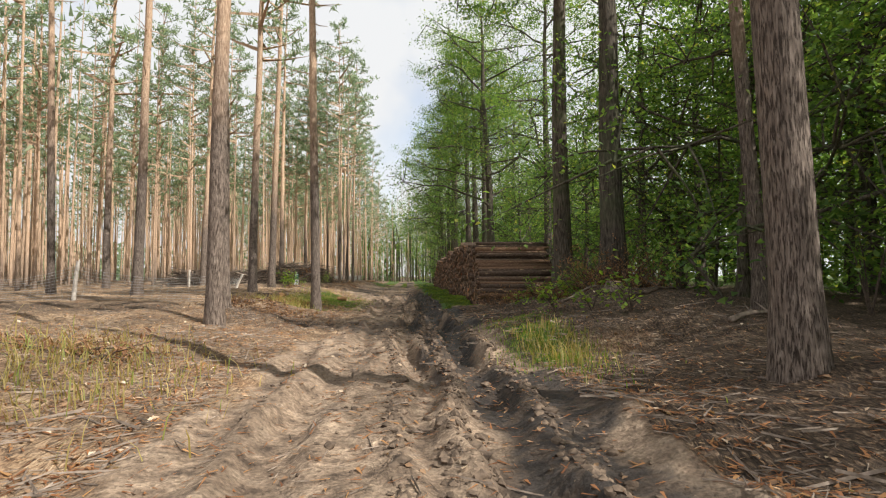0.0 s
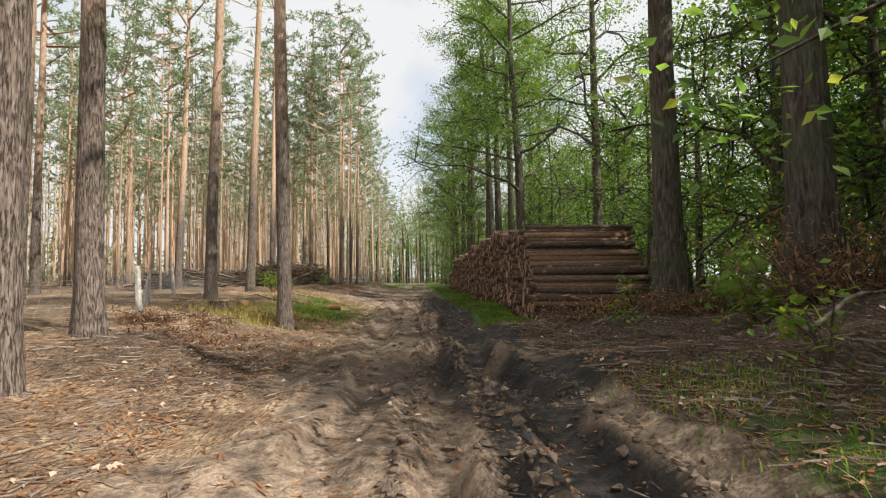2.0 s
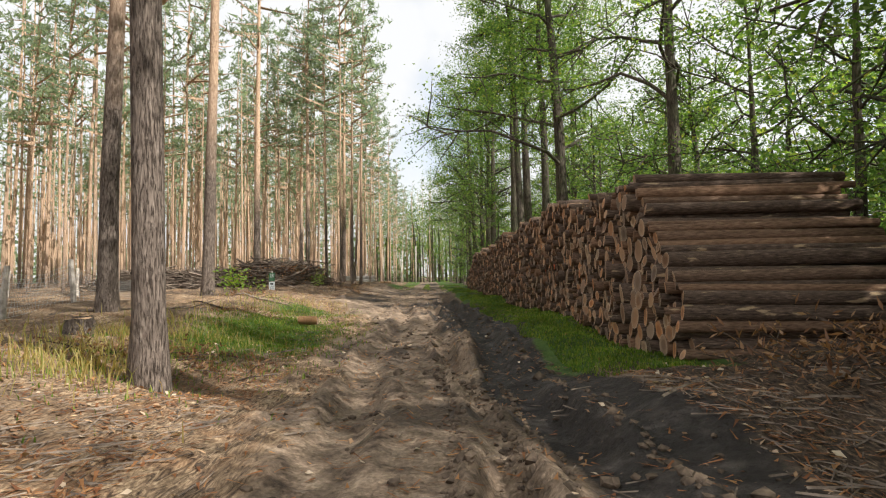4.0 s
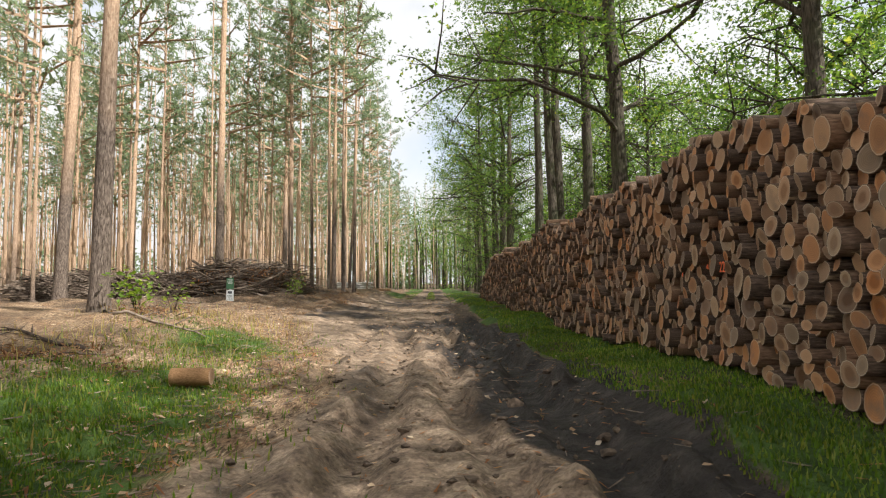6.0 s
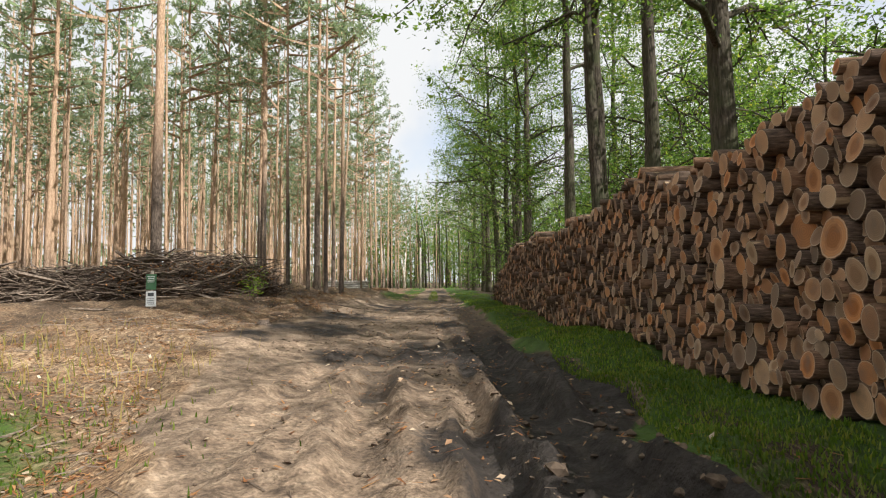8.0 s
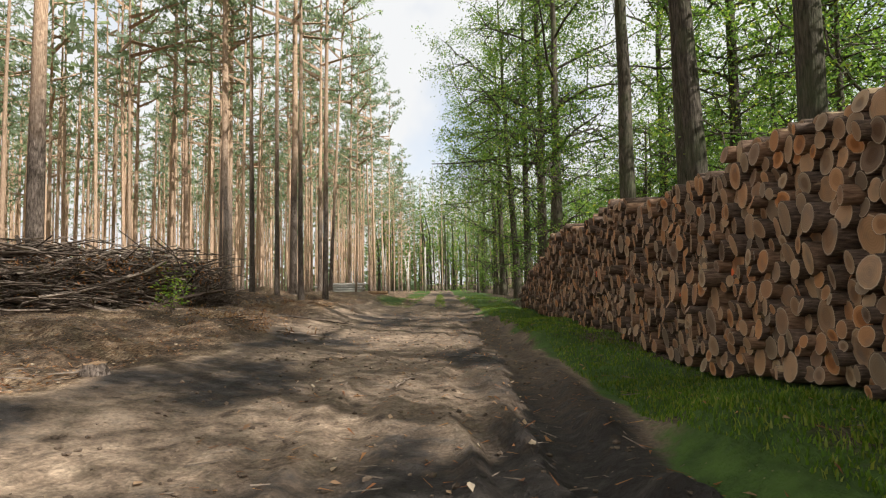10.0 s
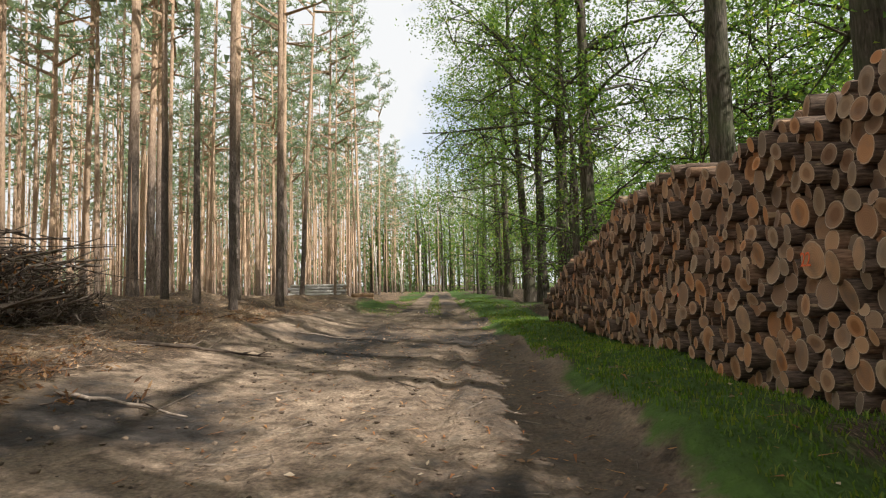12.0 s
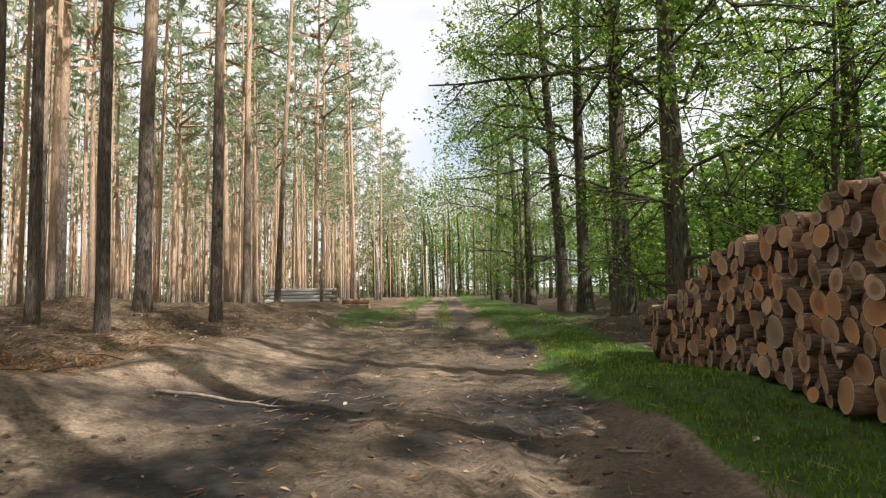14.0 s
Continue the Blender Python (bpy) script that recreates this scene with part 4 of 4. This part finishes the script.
# ---- fence: stakes and sagging netting ----
def fence():
    top = new("wire_fence")
    spots = ((-11.6, 12.6, 0.95, 0.0), (-9.4, 14.6, 1.0, 0.10), (-5.6, 15.1, 0.88, -0.08), (-8.55, 20.8, 0.9, 0.05), (-9.0, 23.2, 0.9, -0.1), (-9.6, 26.5, 0.7, 0.35), (-12.6, 28.5, 0.9, 0.0), (-16.0, 30.0, 0.9, 0.05))
    top.matrix_basis = Matrix.Translation((-8.0, 19.6, land_at(-8.0, 19.6)))
    base = np.array(top.matrix_basis.translation)
    tagged(top, "old wire netting fence sagging between weathered wooden stakes", "fence")
    g = np.random.default_rng(4)
    tops = []
    for x, y, h, lean in spots:
        f = np.array([x, y, land_at(x, y)]) - base
        s = Soup()
        s.tube([f + [0, 0, -0.15], f + [lean * 0.5, 0, h * 0.5], f + [lean, 0.02, h]], [0.055, 0.05, 0.048], 7, cap=True, wob=0.05)
        part("stake", s.mesh("stake", M_GREYWOOD), top)
        tops.append((f, f + np.array([lean, 0.0, h * 0.85])))
    for (f0, t0), (f1, t1) in zip(tops[:-1], tops[1:]):
        s = Soup()
        rows, cols = 9, 22
        sag = g.uniform(0.1, 0.35)

        def knot(i, j):
            q, k = j / cols, i / rows
            p = (f0 * (1 - q) + f1 * q) * (1 - k) + (t0 * (1 - q) + t1 * q) * k
            p = p + np.array([0, 0.1 * math.sin(q * 9 + k * 4), -sag * 4 * q * (1 - q) * k + 0.03])
            return p

        for i in range(rows + 1):
            s.tube([knot(i, j) for j in range(0, cols + 1, 2)], [0.0035] * (cols // 2 + 1), 3)
        for j in range(cols + 1):
            s.tube([knot(i, j) for i in range(0, rows + 1, 3)], [0.003] * 4, 3)
        part("netting", s.mesh("netting", M_WIRE), top)


fence()


# ---- loose logs, stumps, branches ----
def loose_log(x, y, length, r, yaw, label, seed):
    me = log_mesh(seed, 20)
    me.materials[0] = M_STRIPPED
    ob = new("cut_log", me)
    ob.matrix_basis = pose(x, y, land_at(x, y) + r * 0.85, 0, 0, yaw) @ Matrix.Diagonal((length, r, r, 1))
    tagged(ob, label, "log")


loose_log(-4.15, 22.62, 0.35, 0.088, 8, "short debarked log section lying in the grass", 61)
loose_log(-5.6, 19.4, 0.30, 0.10, 70, "short sawn log section lying on needle litter", 62)


def stump(x, y, r, h, seed):
    g = np.random.default_rng(seed)
    s = Soup()
    a = np.linspace(0, 2 * np.pi, 16, endpoint=False)
    vs = []
    for z, k in ((-0.1, 1.5), (0.03, 1.2), (h * 0.6, 1.0), (h, 0.95)):
        rr = r * k * (1 + 0.06 * np.sin(3 * a + seed) + g.normal(0, 0.03, 16))
        vs.append(np.column_stack([np.cos(a) * rr, np.sin(a) * rr, np.full(16, z) + (g.normal(0, 0.008, 16) if z == h else 0)]))
    f = [(i * 16 + j, i * 16 + (j + 1) % 16, (i + 1) * 16 + (j + 1) % 16, (i + 1) * 16 + j) for i in range(3) for j in range(16)]
    s.add(np.concatenate(vs), f, 0)
    s.add(vs[-1], [tuple(range(16))], 1)
    ob = new("tree_stump", s.mesh("tree_stump", M_PINE, M_CHIP))
    ob.location = (x, y, land_at(x, y))
    tagged(ob, "low sawn pine stump in needle litter", "stump", "stumps")


for i, (x, y, r, h) in enumerate(((-6.1, 19.2, 0.13, 0.14), (-5.62, 18.4, 0.15, 0.2), (-7.9, 43.5, 0.14, 0.16), (-5.6, 33.4, 0.10, 0.10), (3.0, 10.1, 0.14, 0.10))):
    stump(x, y, r, h, 300 + i)


def fallen_branch(x, y, length, yaw, r, seed, pale=True):
    g = np.random.default_rng(seed)
    s = Soup()
    n = 8
    a = radians(yaw)
    pts = [np.array([x, y, 0.0])]
    for i in range(n):
        a += g.normal(0, 0.16)
        pts.append(pts[-1] + np.array([math.cos(a), math.sin(a), 0]) * length / n)
    pts = np.array(pts)
    pts[:, 2] = [land_at(p[0], p[1]) + r * 0.9 + abs(g.normal(0, 0.015)) for p in pts]
    base = pts[0].copy()
    s.tube(pts - base, np.linspace(r, r * 0.35, n + 1), 6, cap=True, wob=0.06)
    for k in range(5):
        i = int(g.integers(2, n))
        b = a + g.choice([-1, 1]) * g.uniform(0.5, 1.2)
        d = np.array([math.cos(b), math.sin(b), g.uniform(0.0, 0.5)]) * length * g.uniform(0.1, 0.25)
        s.tube([pts[i] - base, pts[i] - base + d * 0.5, pts[i] - base + d], [r * 0.4, r * 0.3, r * 0.1], 4)
    ob = new("fallen_branch", s.mesh("fallen_branch", M_TWIG if pale else M_DARKTWIG, smooth=True))
    ob.location = base
    tagged(ob, "bare dead branch lying on the forest floor", "branch", "fallen branches")


for i, q in enumerate(((-8.2, 21.4, 2.6, 25, 0.035), (-5.9, 15.3, 1.3, -30, 0.025), (-5.2, 14.6, 1.0, 60, 0.02), (-6.6, 25.6, 1.6, 10, 0.025), (-5.6, 23.6, 1.5, 160, 0.03),
                       (1.6, 14.7, 1.4, 10, 0.025), (2.1, 10.2, 1.6, 25, 0.025), (2.6, 8.6, 1.8, -5, 0.03), (3.1, 6.2, 1.4, 20, 0.035), (-5.6, 38.2, 1.2, -12, 0.02),
                       (-6.4, 40.6, 1.6, 30, 0.03), (-5.5, 44.0, 1.3, 15, 0.02), (-2.9, 33.6, 0.6, 80, 0.012), (2.0, 12.6, 0.9, 130, 0.02), (-10.2, 34.6, 1.8, 70, 0.03), (0.8, 13.2, 0.7, 40, 0.014))):
    fallen_branch(*q, 500 + i, i % 3 != 1)


# ---- plants ----
def sapling(x, y, h, n, leaf, material, label, seed, spread=0.35):
    g = np.random.default_rng(seed)
    top = new("sapling")
    top.location = (x, y, land_at(x, y))
    tagged(top, label, "sapling")
    s = Soup()
    ends = []
    for i in range(5):
        a = g.uniform(0, 6.28)
        e = np.array([math.cos(a) * spread * g.uniform(0.4, 1), math.sin(a) * spread * g.uniform(0.4, 1), h * g.uniform(0.5, 1.0)])
        s.tube([[0, 0, -0.03], e * [0.4, 0.4, 0.6], e], [0.012, 0.008, 0.003], 5)
        ends += [e * k for k in (0.5, 0.7, 0.85, 1.0)]
    part("stem", s.mesh("sapling_stem", M_DARKTWIG), top)
    ends = np.array(ends)
    c = Soup()
    c.quads(leaves_at(ends[g.integers(len(ends), size=n)] + g.normal(0, 0.09, (n, 3)) * spread * 3, leaf, 1.0, 0.6), 0)
    part("foliage", c.mesh("sapling_foliage", material), top)


for i, (x, y, h, n, leaf) in enumerate(((-7.35, 27.5, 0.95, 170, 0.12), (-7.0, 28.1, 0.6, 60, 0.09), (2.75, 12.2, 0.75, 150, 0.16), (2.5, 7.6, 0.55, 90, 0.09), (1.9, 9.6, 0.5, 90, 0.09), (2.3, 8.9, 0.35, 60, 0.09),
                                        (1.75, 14.3, 0.4, 70, 0.08), (2.4, 15.2, 0.55, 80, 0.09), (-7.9, 39.0, 0.75, 200, 0.08), (3.3, 14.3, 0.9, 160, 0.12), (4.6, 11.0, 1.3, 260, 0.11), (5.0, 13.6, 1.8, 380, 0.11),
                                        (5.6, 16.2, 2.2, 420, 0.12), (6.6, 10.0, 2.0, 420, 0.12), (5.5, 7.4, 1.4, 240, 0.11), (0.6, 61.5, 1.2, 200, 0.1), (-1.6, 83.0, 2.4, 320, 0.16), (-2.2, 90.0, 2.6, 320, 0.18), (7.6, 12.8, 2.6, 480, 0.13), (7.2, 5.0, 2.2, 420, 0.13))):
    sapling(x, y, h, n, leaf, M_SPROUT if h < 1.0 else M_OAKLEAF, "young broad-leaved sapling with bright green leaves", 700 + i, 0.22 + 0.25 * h)


def blades(name, spots, height, width, material, label, category="grass", lean=0.5):
    """Bent grass blades standing on the ground."""
    n = len(spots)
    g = rng
    z = land(spots[:, 0], spots[:, 1])
    b = np.column_stack([spots, z - 0.01])
    a = g.uniform(0, 6.28, n)
    h = (height * g.uniform(0.45, 1.25, n))[:, None]
    d = np.column_stack([np.cos(a), np.sin(a), np.zeros(n)])
    sd = np.column_stack([-np.sin(a), np.cos(a), np.zeros(n)]) * (width * g.uniform(0.6, 1.2, n))[:, None]
    up = np.array([0, 0, 1.0])
    ln = (lean * g.uniform(0.2, 1.3, n))[:, None]
    m, t = b + up * h * 0.6 + d * h * ln * 0.3, b + up * h + d * h * ln
    v = np.stack([b - sd, b + sd, m + sd * 0.7, m - sd * 0.7, t], 1).reshape(-1, 3)
    i = np.arange(n) * 5
    faces = [np.column_stack([i, i + 1, i + 2, i + 3]), np.column_stack([i + 3, i + 2, i + 4])]
    tagged(new(name, mesh_of(name, v, faces, [material])), label, category, kind="stuff")


def strip_spots(n, u0, u1, y0, y1, fade=True):
    y = rng.uniform(y0, y1, n)
    u = rng.uniform(u0, u1, n) + 0.12 * np.sin(y * 2.1) * 0.5
    return np.column_stack([road_x(y) + u, y])


def blob_spots(n, u, y, su, sy):
    yy = rng.normal(y, sy, n)
    return np.column_stack([road_x(yy) + rng.normal(u, su, n), yy])


blades("grass_strip", np.concatenate([strip_spots(34000, 1.36, 2.45, 16.6, 34), strip_spots(15000, 1.40, 2.5, 34, 50), strip_spots(6000, 1.1, 3.0, 50, 70)]), 0.05, 0.007, M_GRASS, "strip of short green grass along the foot of the logs")
blades("grass_patch", np.concatenate([blob_spots(16000, -2.75, 20.6, 0.6, 1.9), blob_spots(2500, -3.1, 25.5, 0.6, 0.9), blob_spots(2600, 1.75, 6.9, 0.22, 0.7), blob_spots(900, 1.9, 9.6, 0.3, 0.6), strip_spots(2500, -0.25, 0.25, 52, 80), strip_spots(2500, -2.6, -1.2, 52, 75)]), 0.06, 0.0065, M_GRASS, "patches of green grass on the bank beside the track")
blades("dry_grass", np.concatenate([blob_spots(1200, -3.7, 18.8, 0.6, 1.2), blob_spots(1000, -3.0, 5.0, 0.6, 0.9), blob_spots(400, -3.9, 28.2, 0.9, 0.9), blob_spots(420, 1.75, 6.6, 0.2, 0.6), blob_spots(500, -3.2, 16.6, 0.4, 0.5), blob_spots(250, -3.8, 24.2, 0.8, 0.7)]), 0.19, 0.006, M_STRAW, "tufts of tall straw-coloured grass on the bank", lean=0.8)


def fern_heap(x, y, sx, sy, h, n, label, seed):
    """Withered rust-brown fronds on bare stems."""
    g = np.random.default_rng(seed)
    s = Soup()
    for i in range(n // 14):
        p = np.array([x + g.normal(0, sx * 0.6), y + g.normal(0, sy * 0.6), 0])
        p[2] = land_at(p[0], p[1])
        a = g.uniform(0, 6.28)
        ln = g.uniform(0.2, 0.6) * (0.5 + h)
        d = np.array([math.cos(a), math.sin(a), g.uniform(0.2, 1.3) * h])
        s.tube([p, p + d * ln * 0.5, p + d * ln + [0, 0, -0.1 * ln]], [0.009, 0.007, 0.003], 3, 0)
        k = g.uniform(0.25, 1, 18)[:, None]
        c = p + d * ln * k + g.normal(0, 0.045, (18, 3))
        s.quads(leaves_at(c, 0.075, 0.2, 0.28, 0.3), 1)
    tagged(new("withered_fern", s.mesh("withered_fern", M_DARKTWIG, M_BRACKEN)), label, "fern", kind="stuff")


for i, q in enumerate(((3.55, 11.6, 0.62, 0.4, 1.15, 3800), (2.1, 15.6, 0.7, 0.45, 0.55, 1100), (2.9, 14.6, 0.6, 0.4, 0.5, 800), (-4.9, 14.5, 0.8, 0.6, 0.35, 900), (-3.7, 13.6, 0.8, 0.5, 0.2, 600), (-4.3, 17.4, 0.9, 0.6, 0.3, 700), (-3.6, 5.6, 0.5, 0.5, 0.35, 500), (-7.0, 27.4, 0.5, 0.4, 0.4, 350), (-7.0, 43.6, 0.9, 1.2, 0.22, 700), (-6.3, 38.6, 0.8, 1.0, 0.2, 500), (-5.6, 23.0, 0.7, 0.5, 0.25, 350))):
    fern_heap(*q, "withered rust-brown bracken on the bank", 800 + i)


# ---- litter ----
def litter():
    g = np.random.default_rng(55)

    def bank(n, ymax=56, road_share=0.12):
        y = g.uniform(0.8, ymax, n)
        side = g.uniform(size=n)
        u = np.where(side < 0.56, -road_half_left(y) - 0.1 - g.exponential(1.8, n), np.where(side < 1 - road_share, 1.45 + g.exponential(1.1, n), g.uniform(-1.6, 1.3, n)))
        keep = ~((y > 16.5) & (y < 47) & (u > 2.2)) & (u > -9) & (u < 6) & ~((y > 16.5) & (u > 1.35) & (g.uniform(size=n) > 0.08))
        x = (road_x(y) + u)[keep]
        return np.column_stack([x, y[keep]])

    p = np.concatenate([bank(9000), bank(6000, 16, 0.05)])
    n = len(p)
    z = land(p[:, 0], p[:, 1])
    a = g.uniform(0, 6.28, n)
    ln = np.clip(g.lognormal(math.log(0.10), 0.6, n), 0.03, 0.5)[:, None]
    d = np.column_stack([np.cos(a), np.sin(a), g.normal(0, 0.08, n)])
    sd = np.column_stack([-np.sin(a), np.cos(a), np.zeros(n)])
    r = (ln * 0.016 + 0.0016)
    c = np.column_stack([p, z + 0.008])
    up = np.array([0, 0, 1.0])
    q0, q1 = c - d * ln / 2, c + d * ln / 2
    v = np.stack([q0 - sd * r, q0 + sd * r, q0 + up * r * 1.6, q1 - sd * r * 0.6, q1 + sd * r * 0.6, q1 + up * r], 1).reshape(-1, 3)
    i = np.arange(n) * 6
    f = np.concatenate([np.column_stack([i, i + 3, i + 5, i + 2]), np.column_stack([i + 1, i + 2, i + 5, i + 4])])
    tagged(new("twig_litter", mesh_of("twig_litter", v, f, [M_TWIG])), "scattered small dead twigs on the ground", "litter", kind="stuff")

    p = bank(9000, 56, 0.10)
    s = Soup()
    s.quads(leaves_at(np.column_stack([p, land(p[:, 0], p[:, 1]) + 0.012]), 0.055, 2.2, 0.6), 0)
    tagged(new("leaf_litter", s.mesh("leaf_litter", M_FALLEN)), "scattered dry brown fallen leaves", "litter", kind="stuff")

    p = bank(4000, 50, 0.05)
    s = Soup()
    s.quads(leaves_at(np.column_stack([p, land(p[:, 0], p[:, 1]) + 0.01]), 0.05, 2.5, 0.28), 0)
    tagged(new("bark_litter", s.mesh("bark_litter", M_CHIP)), "scattered flakes of bark and wood chips", "litter", kind="stuff")

    p = np.concatenate([bank(34000, 50, 0.06), bank(9000, 20, 0.25)])
    n = len(p)
    a = g.uniform(0, 6.28, n)
    d = np.column_stack([np.cos(a), np.sin(a), g.normal(0, 0.15, n)]) * g.uniform(0.02, 0.07, (n, 1))
    sd = np.column_stack([-np.sin(a), np.cos(a), np.zeros(n)]) * g.uniform(0.003, 0.012, (n, 1))
    c = np.column_stack([p, land(p[:, 0], p[:, 1]) + 0.010])
    s = Soup()
    s.tris(np.stack([c - d + sd, c - d - sd, c + d], 1), 0)
    tagged(new("needle_litter", s.mesh("needle_litter", M_RUST)), "brown carpet of fallen pine needles and crumbs", "litter", kind="stuff")

    # clods thrown up along the ruts
    s = Soup()
    ico = np.array([[0, 0, 1], [0.9, 0, 0.4], [0.28, 0.85, 0.45], [-0.72, 0.53, 0.4], [-0.72, -0.53, 0.45], [0.28, -0.85, 0.4], [0.6, 0.5, -0.4], [-0.3, 0.8, -0.4], [-0.9, 0, -0.4], [-0.2, -0.8, -0.4], [0.7, -0.5, -0.4]])
    tri = [(0, 1, 2), (0, 2, 3), (0, 3, 4), (0, 4, 5), (0, 5, 1), (1, 6, 2), (2, 6, 7), (2, 7, 3), (3, 7, 8), (3, 8, 4), (4, 8, 9), (4, 9, 5), (5, 9, 10), (5, 10, 1), (1, 10, 6)]
    for i in range(3600):
        y = g.uniform(1.5, 44)
        c = g.choice([-1.1, -0.45, 0.0, 0.42, 0.45, 1.05, 1.1]) + g.normal(0, 0.13)
        if y > 30:
            c = g.uniform(-2.5, 1.2)
        x = float(road_x(y)) + c
        r = min(0.06 if y < 28 else 0.022, float(g.lognormal(math.log(0.012), 0.65)))
        k = ico * r * g.uniform(0.6, 1.4, (11, 1)) * [1.2, 1.0, 0.7]
        t = g.uniform(0, 6.28)
        k = np.column_stack([k[:, 0] * math.cos(t) - k[:, 1] * math.sin(t), k[:, 0] * math.sin(t) + k[:, 1] * math.cos(t), k[:, 2]])
        s.add(k + [x, y, land_at(x, y) + r * 0.2], tri, 0)
    # ridges of squeezed-out mud beside the deep ruts
    for i in range(2400):
        y = g.uniform(2.0, 17.0)
        lane = g.choice([0.18, 0.74])
        cc = lane + 0.10 * math.sin(y * 0.45 + lane * 5) + 0.05 * math.sin(y * 1.3 + lane)
        x = float(road_x(y)) + cc + g.choice([-1, 1]) * (0.24 if lane < 0.5 else 0.34) + g.normal(0, 0.035)
        r = float(np.clip(g.lognormal(math.log(0.020), 0.45), 0.008, 0.055))
        k = ico * r * g.uniform(0.6, 1.4, (11, 1)) * [1.0, 1.5, 0.8]
        s.add(k + [x, y, land_at(x, y) - r * 0.1], tri, 0)
    tagged(new("earth_clods", s.mesh("earth_clods", M_CLOD)), "crumbled dark earth clods along the wheel ruts", "earth", kind="stuff")


litter()


# ---- sprayed marks on log ends ----
def on_log(me, y, z, label):
    """Sets a mark on the log end nearest to a place in the face of the pile."""
    pile = bpy.data.objects["log_pile"]
    me.materials.append(M_ORANGE)
    goal = Vector((face_x(y), y, z))
    p, r = min(PILE_LOGS, key=lambda q: (q[0] - goal).length - 2.0 * q[1])
    ob = part("paint_mark", me, pile, label)
    ob.matrix_basis = pile.matrix_basis.inverted() @ Matrix.Translation(p + Vector((-0.045, 0, 0))) @ Matrix.Rotation(radians(-94), 4, "Z") @ Matrix.Rotation(radians(90), 4, "X")


def sprayed(body, y, z, size):
    curve = bpy.data.curves.new("mark", "FONT")
    curve.body, curve.size, curve.extrude = body, size, 0.002
    curve.align_x, curve.align_y = "CENTER", "CENTER"
    text = bpy.data.objects.new("mark", curve)
    me = bpy.data.meshes.new_from_object(text)
    bpy.data.objects.remove(text)
    on_log(me, y, z, "sprayed orange number 22")


def blot(y, z, r):
    a = np.linspace(0, 2 * np.pi, 11, endpoint=False)
    rr = r * (1 + 0.25 * np.sin(3 * a + y))
    v = np.column_stack([np.cos(a) * rr, np.sin(a) * rr, np.zeros(11)])
    on_log(mesh_of("blot", np.concatenate([v, v + [0, 0, 0.004]]), [tuple(range(11, 22))] + [(i, (i + 1) % 11, 11 + (i + 1) % 11, 11 + i) for i in range(11)], []), y, z, "sprayed orange spot")


sprayed("22", 22.39, 1.09, 0.13)
sprayed("22", 37.65, 0.98, 0.13)
for y, z, r in ((22.75, 1.1, 0.025), (23.1, 1.02, 0.02), (25.5, 1.05, 0.02), (34.4, 0.85, 0.016), (33.4, 1.05, 0.03), (39.4, 0.75, 0.02)):
    blot(y, z, r)
